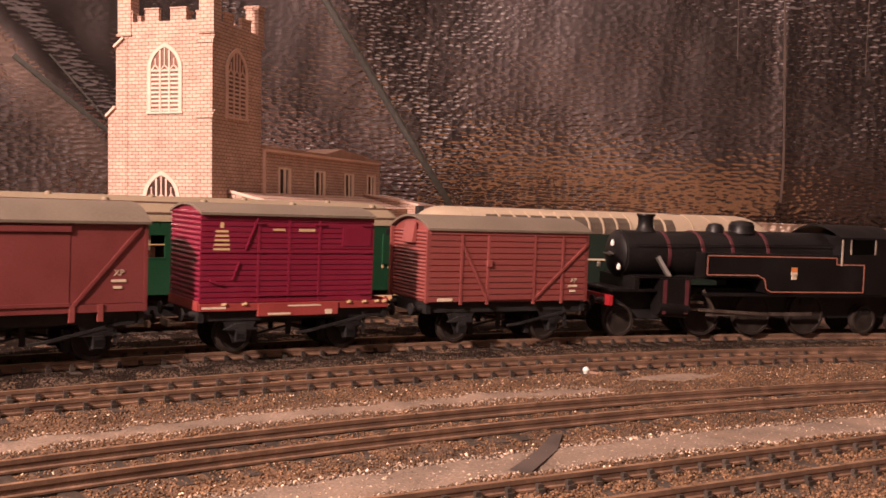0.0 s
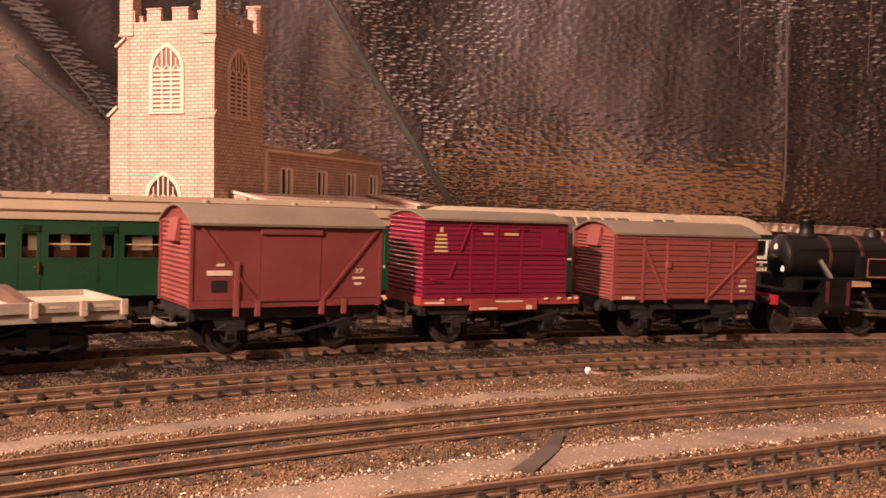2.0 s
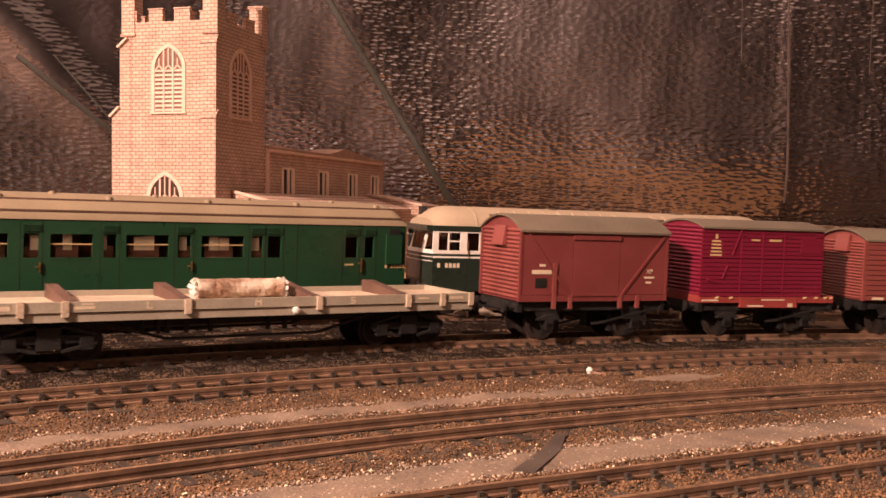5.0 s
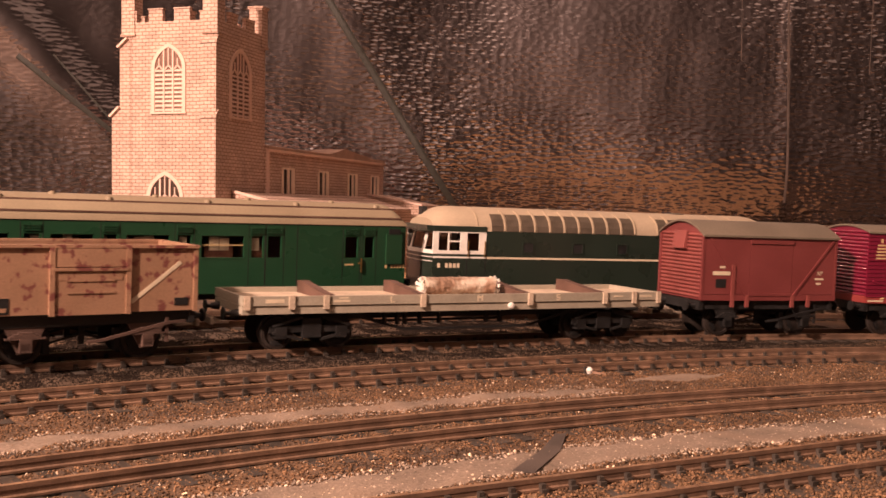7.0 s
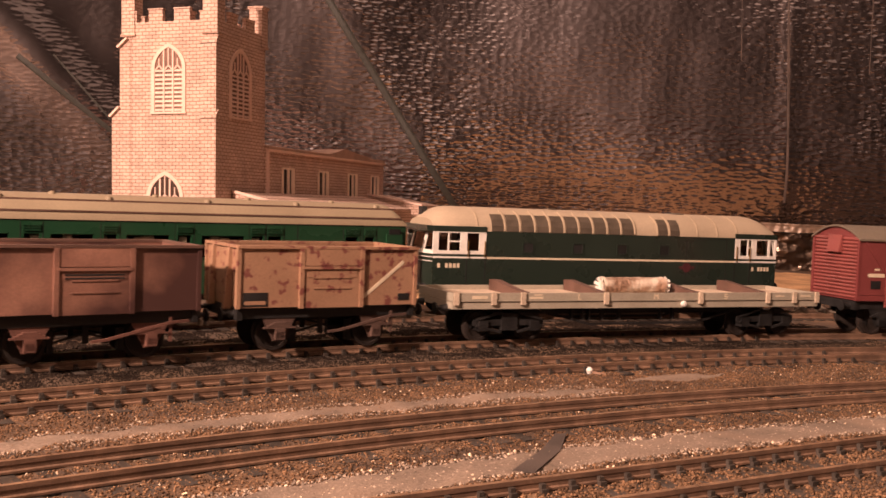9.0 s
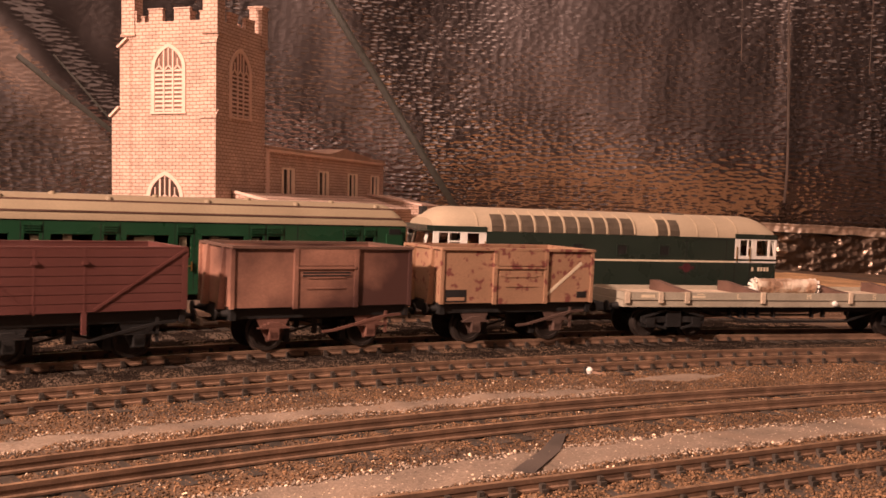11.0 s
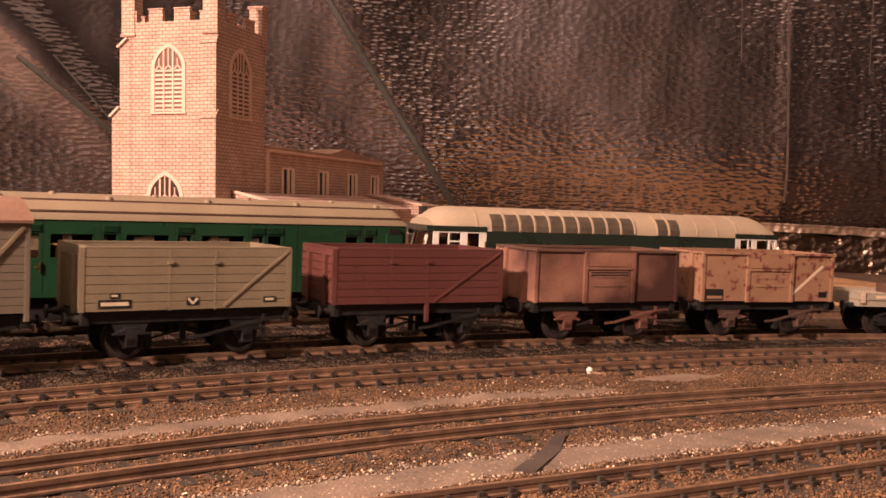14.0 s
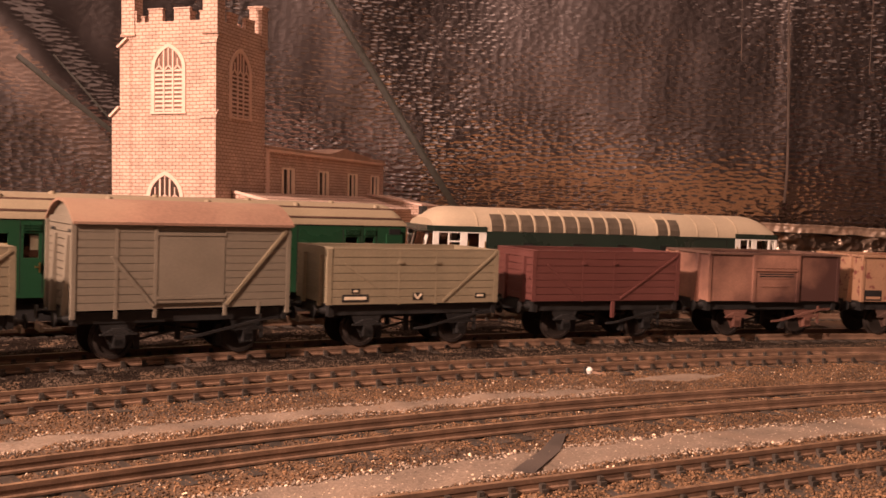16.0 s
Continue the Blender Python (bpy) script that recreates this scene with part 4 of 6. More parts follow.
def open_wagon(mat, label, posts, planked_label):
    L, w, z0, z1 = 67.5, 32.5, 15.6, 35.0
    root = thing("open_wagon", label, "goods wagon", group="goods train")
    y = -w / 2
    pieces("body_wall", mat, root, (-L / 2 + 0.4, L / 2 - 0.4, y + 0.5, y + 1.4, z0, z1 - 0.1), (-L / 2 + 0.4, L / 2 - 0.4, -y - 1.4, -y - 0.5, z0, z1 - 0.1), (-L / 2 + 0.4, -L / 2 + 1.4, y + 1.4, -y - 1.4, z0, z1 - 0.1), (L / 2 - 1.4, L / 2 - 0.4, y + 1.4, -y - 1.4, z0, z1 - 0.1))
    boxes("floor", INSIDE, root, (-L / 2 + 1.4, L / 2 - 1.4, y + 1.4, -y - 1.4, z0 + 0.05, z0 + 1.4), label="dirty inner floor")
    pieces("top_capping", mat, root, (-L / 2, L / 2, y, y + 1.5, z1 - 0.1, z1 + 0.35), (-L / 2, L / 2, -y - 1.5, -y, z1 - 0.1, z1 + 0.35), (-L / 2, -L / 2 + 1.5, y + 1.5, -y - 1.5, z1 - 0.1, z1 + 0.35), (L / 2 - 1.5, L / 2, y + 1.5, -y - 1.5, z1 - 0.1, z1 + 0.35))
    planks(root, -L / 2, L / 2, z0, z1 - 0.1, 7, y + 0.5, mat, 0.5, 0.22)
    planks(root, y, -y, z0, z1 - 0.1, 7, 0, mat, 0.4, 0.3, end=-L / 2 + 0.4)
    for x in posts:
        boxes("door_post", mat, root, (x - 0.3, x + 0.3, y - 0.08, y + 0.4, z0 - 0.3, z1 - 0.4), bevel=0.08)
        boxes("hinge", mat, root, (x - 0.9, x + 0.9, y - 0.6, y - 0.1, z1 - 5.0, z1 - 4.0), bevel=0.2)
    for a, b, wide in (((L / 2 - 1.0, z1 - 0.8), (posts[-1] + 3.0, z0 + 0.8), 0.8), ((-L / 2 + 5.0, z1 - 5.0), (posts[0] - 1.0, z0 + 0.6), 0.5)):
        bm = bmesh.new()
        bar(bm, (a[0], y - 0.12, a[1]), (b[0], y - 0.12, b[1]), wide, 0.4)
        part("diagonal_brace", bm, mat, root)
    for sx in (-1, 1):
        for yy in (-7.5, 7.5):
            boxes("end_stanchion", mat, root, (min(sx * L / 2, sx * L / 2 + sx * 1.3), max(sx * L / 2, sx * L / 2 + sx * 1.3), yy - 1.0, yy + 1.0, z0 - 1, z1 - 2.5), bevel=0.2)
        boxes("corner_plate", mat, root, (sx * L / 2 - 1.6, sx * L / 2 + 0.2, y - 0.12, y + 0.3, z0, z1))
    if planked_label:
        pieces("number_patch", BLACK, root, (-29.5, -19.5, y - 0.15, y + 0.4, 16.6, 19.2), (-26, -23, y - 0.15, y + 0.4, 19.6, 21.2), (-2.0, 2.0, y - 0.15, y + 0.4, 17.0, 19.6), (24, 28.5, y - 0.15, y + 0.4, 17.4, 19.2), label="black number patch")
        lettering_bars(root, CREAM, y - 0.16, (-24.5, 17.9, 8.4, 1.1), (26.2, 18.3, 3.0, 0.8), (-24.5, 20.4, 1.8, 0.7))
        bm = bmesh.new()
        bar(bm, (-1.5, y - 0.15, 19.2), (0.0, y - 0.15, 17.4), 0.7, 0.2)
        bar(bm, (1.5, y - 0.15, 19.2), (0.0, y - 0.15, 17.4), 0.7, 0.2)
        part("marking", bm, CREAM, root)
    else:
        lettering_bars(root, CREAM, -y + 0.4, (20, 19, 4, 1))
        boxes("door_stop", mat, root, (1.3, 2.7, y - 0.2, y + 0.8, 9.0, z0), bevel=0.1)
        bm = bmesh.new()
        box(bm, -L / 2 - 0.5, -L / 2, -12, -8, 24.0, 25.0)
        box(bm, -L / 2 - 0.5, -L / 2, 6, 10, 24.0, 25.0)
        box(bm, -L / 2 - 0.3, -L / 2, -15.5, 15.5, 20.6, 21.8)
        part("end_fitting", bm, mat, root)
    chassis(root, L - 1, 38, 15.4)
    return root


def grey_van(label):
    L, w, z0, z1, rise = 69.5, 33.0, 16.0, 42.4, 6.4
    root = thing("goods_van", label, "goods wagon", group="goods train")
    van_body(root, L, w, z0, z1, rise, VAN_GREY, 0.7)
    curved_roof("roof", root, L, w, z1, rise, ROOF_DUST, label="dusty reddish curved roof")
    y = -w / 2
    planks(root, -L / 2, -10.3, z0, z1 - 0.3, 11, y + 0.4, VAN_GREY, 0.4, 0.17)
    planks(root, 12.3, L / 2, z0, z1 - 0.3, 11, y + 0.4, VAN_GREY, 0.4, 0.17)
    boxes("door", VAN_GREY, root, (-10, 12, y - 0.02, y + 0.6, z0 + 1.8, z1 - 3.6), label="flush grey sliding door", bevel=0.15)
    pieces("door_rail", VAN_GREY, root, (-10.4, 12.4, y - 0.2, y + 0.6, z1 - 3.5, z1 - 2.5), (-10.4, 12.4, y - 0.2, y + 0.6, z0 + 3.0, z0 + 4.0), bevel=0.15)
    for x in (-22.5, -10.4, 12.4, 24):
        boxes("side_post", VAN_GREY, root, (x - 0.5, x + 0.5, y - 0.15, y + 0.5, z0 - 2.6, z1 - 0.4 if x < 0 else z0 + 1.5), bevel=0.15)
    for a, b, m in (((L / 2 - 1.5, z1 - 1.5), (12.8, z0 + 1.0), WAGON_GREY), ((-24, z1 - 10), (-11, z0 + 1), VAN_GREY)):
        bm = bmesh.new()
        bar(bm, (a[0], y - 0.25, a[1]), (b[0], y - 0.25, b[1]), 1.0, 0.5)
        part("diagonal_brace", bm, m, root)
    for sx in (-1, 1):
        planks(root, -w / 2 + 0.3, w / 2 - 0.3, z0, z1 + 1.5, 12, 0, VAN_GREY, 0.4, 0.3, end=sx * (L / 2 - 0.4) + (0.3 if sx > 0 else 0))
        for yy in (-9, 6):
            bm = bmesh.new()
            x = sx * L / 2
            prism(bm, [(x, z0 - 2), (x + sx * 1.9, z0 - 2), (x + sx * 0.7, z1 - 4), (x, z1 - 4)], yy - 1.2, yy + 1.2, "y")
            part("end_stanchion", bm, VAN_GREY, root)
        pieces("end_vent", BLACK, root, (sx * L / 2 - 0.4, sx * L / 2 + 0.6, -13.5, -9.5, z1 - 3, z1 - 2.2), (sx * L / 2 - 0.4, sx * L / 2 + 0.6, 8, 12, z1 - 3, z1 - 2.2))
        pieces("corner_post", VAN_GREY, root, (sx * L / 2 - 1.0, sx * L / 2 + 0.3, y - 0.2, y + 1.2, z0 - 2.4, z1), (sx * L / 2 - 1.0, sx * L / 2 + 0.3, -y - 1.2, -y + 0.2, z0 - 2.4, z1), bevel=0.15)
    chassis(root, L - 1, 42)
    return root


def bogie(parent, x, wb=22):
    b = boxes("bogie", BLACK, parent, (x - wb / 2 - 4, x + wb / 2 + 4, -13, -12, 6.2, 8.6), (x - wb / 2 - 4, x + wb / 2 + 4, 12, 13, 6.2, 8.6), (x - 3.4, x + 3.4, -13.6, 13.6, 4.4, 11), (x - wb / 2 - 2, x - wb / 2 + 2, -13.8, 13.8, 4.2, 8.2), (x + wb / 2 - 2, x + wb / 2 + 2, -13.8, 13.8, 4.2, 8.2), label="black diamond-frame bogie", bevel=0.2)
    for sy in (-13.4, 13.4):
        for a in (-1, 1):
            for z0, z1 in ((8.6, 11.4), (6.2, 3.8)):
                bm = bmesh.new()
                bar(bm, (x + a * (wb / 2 + 3), sy, z0), (x + a * 3.5, sy, z1), 0.9)
                part("bogie_truss", bm, BLACK, b)
    for a in (-1, 1):
        wheelset(parent, x + a * wb / 2, 5.6)
    return b


def long_flat():
    L, w = 175.0, 33.0
    root = thing("long_flat_wagon", "pale grey low-sided bogie flat wagon with brown bolsters", "goods wagon", group="goods train")
    y = -w / 2
    boxes("deck", DECK, root, (-L / 2 + 0.5, L / 2 - 0.5, y + 0.6, -y - 0.6, 15.2, 17.2), label="pale sandy plank deck")
    pieces("solebar", FLAT_GREY, root, (-L / 2, L / 2, y, y + 1.0, 13.0, 15.6), (-L / 2, L / 2, -y - 1.0, -y, 13.0, 15.6), (-L / 2, -L / 2 + 1, y + 1, -y - 1, 13.0, 15.6), (L / 2 - 1, L / 2, y + 1, -y - 1, 13.0, 15.6), bevel=0.15)
    pieces("side_rail", FLAT_GREY, root, (-L / 2, L / 2, y - 0.5, y + 0.9, 15.9, 19.0), (-L / 2, L / 2, -y - 0.9, -y + 0.5, 15.9, 19.0), (-L / 2, -L / 2 + 1.2, y + 0.9, -y - 0.9, 15.9, 19.0), (L / 2 - 1.2, L / 2, y + 0.9, -y - 0.9, 15.9, 19.0), bevel=0.2)
    for x in (-86.2, -70.7, -58.3, -21.3, 24.3, 59.4, 73.9, 86.4):
        boxes("stake_pocket", DECK, root, (x - 1.0, x + 1.0, y - 1.1, y - 0.3, 14.6, 19.3), bevel=0.15)
    lettering_bars(root, CREAM, y - 0.52, (-76.6, 17.4, 6.5, 1.3), (-52.6, 17.2, 6, 0.9), (-51.8, 18.3, 3.4, 0.6), (-33.9, 17.5, 0.5, 2.2), (-33.2, 16.6, 1.6, 0.5), (1.4, 17.5, 0.6, 2.2), (3.2, 17.5, 0.6, 2.2), (2.3, 17.9, 1.4, 0.7), (37.2, 18.4, 1.8, 0.5), (36.6, 17.9, 0.5, 0.9), (37.2, 17.4, 1.8, 0.5), (37.9, 16.9, 0.5, 0.9), (37.2, 16.5, 1.8, 0.5), (66, 17.5, 4.6, 0.7), (80, 17.5, 6, 1.0))
    for x in (-56, -21, 24, 59):
        bm = bmesh.new()
        prism(bm, [(-14.5, 17.2), (14.5, 17.2), (14.5, 21.6), (11, 21.8), (-8, 19.6), (-14.5, 19.2)], x - 1.6, x + 1.6, "x")
        part("bolster", bm, BOLSTER, root, "dark brown wooden cross bolster", 0.25)
    bm = bmesh.new()
    lathe(bm, [(0.2, -1.1), (1.0, -0.9), (1.35, 0), (1.0, 0.9), (0.2, 1.1)], (15.5, y - 1.1, 14.6), 14, "y")
    part("brake_wheel", bm, WHITE, root, "shiny white hand brake wheel")
    bm = bmesh.new()
    box(bm, -60, 60, -9, -8, 10, 13)
    box(bm, -60, 60, 8, 9, 10, 13)
    for sy in (-12, 12):
        bar(bm, (-48, sy, 12), (-26, sy, 6.2), 0.9)
        bar(bm, (-26, sy, 6.2), (26, sy, 6.2), 0.9)
        bar(bm, (26, sy, 6.2), (48, sy, 12), 0.9)
    for x in (-34, -29, -26, -20, -12, 8, 14):
        box(bm, x - 0.5, x + 0.5, -13, -11, 8.0, 13.2)
    part("truss_rod", bm, BLACK, root)
    bogie(root, -62)
    bogie(root, 62)
    buffers(root, L, 13.0)
    return root


def load_log():
    root = thing("wrapped_load", "pale crumpled foil-wrapped roll lying on the flat wagon", "load")
    bm = bmesh.new()
    g = random.Random(5)
    n, k = 26, 20
    rings = []
    for i in range(n):
        x = -15 + 30 * i / (n - 1)
        ring = []
        for j in range(k):
            a = j * math.tau / k
            r = 3.35 + g.uniform(-0.22, 0.22) + (0.3 if i in (0, n - 1) else 0)
            ring.append(bm.verts.new((x + g.uniform(-0.5, 0.5), r * math.cos(a), r * math.sin(a))))
        rings.append(ring)
    for a, b in zip(rings, rings[1:]):
        for j in range(k):
            bm.faces.new((a[j], a[(j + 1) % k], b[(j + 1) % k], b[j]))
    bm.faces.new(rings[0][::-1])
    bm.faces.new(rings[-1])
    part("wrapping", bm, LOG, root)
    for sx in (-1, 1):
        bm = bmesh.new()
        for i in range(9):
            a = i * 0.7
            bar(bm, (sx * 14.5, 1.6 * math.cos(a), 1.6 * math.sin(a)), (sx * (16.0 + g.random()), 3.4 * math.cos(a + 0.3), 3.4 * math.sin(a + 0.3)), 1.3, 0.3)
        part("frayed_end", bm, WHITE, root, "bright frayed foil end")
    return root


def steam_tank():
    """Black lined tank engine running bunker first; its smokebox end faces the train."""
    root = thing("steam_locomotive", "black lined tank locomotive with red buffer beam, hauling the goods train", "locomotive", group="goods train")
    bm = bmesh.new()
    lathe(bm, [(1.5, -79.5), (5.5, -79.0), (8.6, -77.6), (9.3, -77.0), (9.3, -76.4), (10.0, -76.2), (10.0, -58)], (0, 0, 33.6), 32, "x")
    part("smokebox", bm, LOCO_BLACK, root)
    bm = bmesh.new()
    lathe(bm, [(9.6, -58.2), (10.6, -30), (11.0, 0), (11.0, 30)], (0, 0, 33.6), 32, "x")
    part("boiler", bm, LOCO_BLACK, root)
    for x in (-57, -41, -26.5, -8.7):
        bm = bmesh.new()
        r = 9.75 + (x + 62) * 0.031 if x < -30 else 10.8 + (x + 30) * 0.012
        lathe(bm, [(r, x - 0.8), (r + 0.2, x - 0.7), (r + 0.2, x + 0.7), (r, x + 0.8)], (0, 0, 33.6), 32, "x")
        part("boiler_band", bm, BAND, root, "maroon boiler band")
    bm = bmesh.new()
    lathe(bm, [(4.6, 43), (3.6, 44.5), (3.2, 46), (3.3, 49), (4.0, 50), (3.9, 50.6), (2.4, 50.6)], (-63.5, 0, 0), 20)
    part("chimney", bm, LOCO_BLACK, root)
    bm = bmesh.new()
    lathe(bm, [(6.2, 43.4), (5.6, 44.6), (5.6, 47.0), (4.4, 48.6), (1.0, 49.2)], (-15.5, 0, 0), 20)
    part("dome", bm, LOCO_BLACK, root)
    bm = bmesh.new()
    lathe(bm, [(4.2, 43.0), (3.8, 45.6), (2.8, 47.2), (0.8, 47.7)], (-29, 0, 0), 18)
    part("top_feed", bm, LOCO_BLACK, root)
    bm = bmesh.new()
    lathe(bm, [(0.6, -80.6), (1.0, -80.4), (1.0, -79.4)], (0, 0, 33.6), 12, "x")
    bar(bm, (-80.4, -4, 33.6), (-80.4, 4, 33.6), 0.6)
    part("smokebox_handle", bm, STEEL, root)
    for z, y in ((38.5, -2.5), (29, -8.5), (29, 8.5)):
        bm = bmesh.new()
        lathe(bm, [(0.6, z - 1.6), (0.85, z - 1.4), (0.85, z), (0.4, z + 0.6), (0.4, z + 1.0)], (-80.2, y, 0), 10)
        part("head_lamp", bm, WHITE, root, "small white head lamp")
    boxes("running_plate", LOCO_BLACK, root, (-86, -66, -15, 15, 19, 20), (-74, -42, -16, 16, 24.6, 25.4), (-42, 88, -16.5, 16.5, 17.4, 18.4), (-76, -74, -15, 15, 20, 25.0), bevel=0.1)
    pieces("buffer_beam", BUFFER_RED, root, (-88, -86.4, -16, 16, 13.4, 17.6), (88, 89.4, -16, 16, 13.4, 17.6), label="bright red buffer beam", bevel=0.2)
    boxes("mainframe", BLACK, root, (-86, 86, -7, -6, 7, 20), (-86, 86, 6, 7, 7, 20), (-80, 80, -6, 6, 12, 18))
    for sy in (-1, 1):
        y0, y1 = (-17, -9.5) if sy < 0 else (9.5, 17)
        bm = bmesh.new()
        prism(bm, [(-44.5, 25.4), (-18.5, 25.4), (-16.1, 24.4), (-15.3, 22), (-14.7, 19.2), (-12.5, 18.4), (25.5, 18.4), (25.5, 35.4), (-44.5, 35.4)], y0, y1, "y")
        tank = part("side_tank", bm, LOCO_BLACK, root, "black side tank with thin red lining", 0.3)
        if sy < 0:
            bm = bmesh.new()
            out = [(-43.3, 26.4), (-18.1, 26.4), (-14.7, 24.8), (-13.7, 20.6), (-11.1, 19.4), (37.5, 19.4), (37.5, 31.5), (22.5, 31.5), (22.5, 34.4), (-43.3, 34.4)]
            for a, b in zip(out, out[1:] + out[:1]):
                bar(bm, (a[0], y0 - 0.05, a[1]), (b[0], y0 - 0.05, b[1]), 0.5, 0.16)
            part("lining", bm, LINING, tank, "thin red and cream lining")
            bm = bmesh.new()
            lathe(bm, [(1.7, -0.1), (1.7, 0.1)], (0.2, y0 - 0.1, 27.6), 16, "y")
            box(bm, -1.1, 1.5, y0 - 0.2, y0, 24.8, 27.0)
            part("emblem", bm, CREAM, tank, "small cream and orange crest")
            bm = bmesh.new()
            box(bm, -1.3, 1.7, y0 - 0.3, y0 - 0.1, 28.0, 30.0)
            part("emblem_crown", bm, ORANGE, tank)
    boxes("cab", LOCO_BLACK, root, *[(25.5 + a, 25.5 + b, c, d, e, f) for a, b, c, d, e, f in (
        (0, 28, -17, -16, 18.4, 36), (0, 28, 16, 17, 18.4, 36), (0, 4, -17, -16, 36, 43), (18, 28, -17, -16, 36, 43), (0, 4, 16, 17, 36, 43), (18, 28, 16, 17, 36, 43),
        (0, 1, -16, 16, 18.4, 44), (27, 28, -16, 16, 18.4, 44))], bevel=0.15)
    boxes("cab_window_frame", COUPLER, root, (29.4, 30.0, -17.2, -16.8, 36, 43), (42.9, 43.5, -17.2, -16.8, 36, 43))
    boxes("grab_rail", COUPLER, root, (24.6, 25.2, -17.6, -17.0, 31, 42.5))
    curved_roof("cab_roof", root, 30, 33, 43, 5.0, LOCO_BLACK, 0.8).location = (39.5 * MM, 0, 0)
    boxes("bunker", LOCO_BLACK, root, (53.5, 86, -16, 16, 18.4, 39), bevel=0.5)
    for sy in (-1, 1):
        bm = bmesh.new()
        tube(bm, (-65, sy * 13.5, 13), (-51, sy * 13.5, 12), 4.0, n=18)
        box(bm, -65, -51, min(sy * 9, sy * 17), max(sy * 9, sy * 17), 13, 24.6)
        part("cylinder", bm, LOCO_BLACK, root)
        pieces("cylinder_lining", BAND, root, *[(x - 0.9, x + 0.9, min(sy * 16.8, sy * 17.15), max(sy * 16.8, sy * 17.15), 10, 24) for x in (-63, -52.6)], label="maroon lining on the cylinder casing")
        bm = bmesh.new()
        bar(bm, (-58, sy * 13, 12), (-44, sy * 13, 11.4), 1.0)
        bar(bm, (-59, sy * 13, 15), (-42, sy * 13, 14.4), 1.1)
        bar(bm, (-44, sy * 13.4, 11.4), (-10, sy * 13.4, 9.4), 1.3, 0.8)
        bar(bm, (-42, sy * 13, 19.5), (-36, sy * 13, 10.5), 1.2, 0.8)
        bar(bm, (-40, sy * 12.6, 9.4), (14, sy * 12.6, 9.4), 1.4, 0.8)
        part("connecting_rod", bm, ROD, root, "dull steel connecting rods and slide bars")
        bm = bmesh.new()
        bar(bm, (-63.5, sy * 11, 33), (-60, sy * 15, 25), 1.6)
        part("steam_pipe", bm, STEEL, root)
        bm = bmesh.new()
        bar(bm, (-74, sy * 10.4, 38.0), (25, sy * 11.4, 39.5), 0.4)
        part("handrail", bm, LOCO_BLACK, root)
    for x, r in ((-79, 6.3), (-40, 9.2), (-14, 9.2), (14, 9.2), (46, 6.3), (66, 6.3)):
        wheelset(root, x, r, True)
    buffers(root, 176.5, 15.2)
    return root


def window_wall(parent, name, mat, x0, x1, z0, z1, y, thick, opens, za, zb, bevel=0.0):
    """A side wall with real window openings, all between za and zb."""
    y0, y1 = y, y + thick
    bits = [(x0, x1, y0, y1, z0, za), (x0, x1, y0, y1, zb, z1)]
    at = x0
    for a, b in sorted(opens):
        bits.append((at, a, y0, y1, za, zb))
        at = b
    bits.append((at, x1, y0, y1, za, zb))
    return boxes(name, mat, parent, *bits, bevel=bevel)


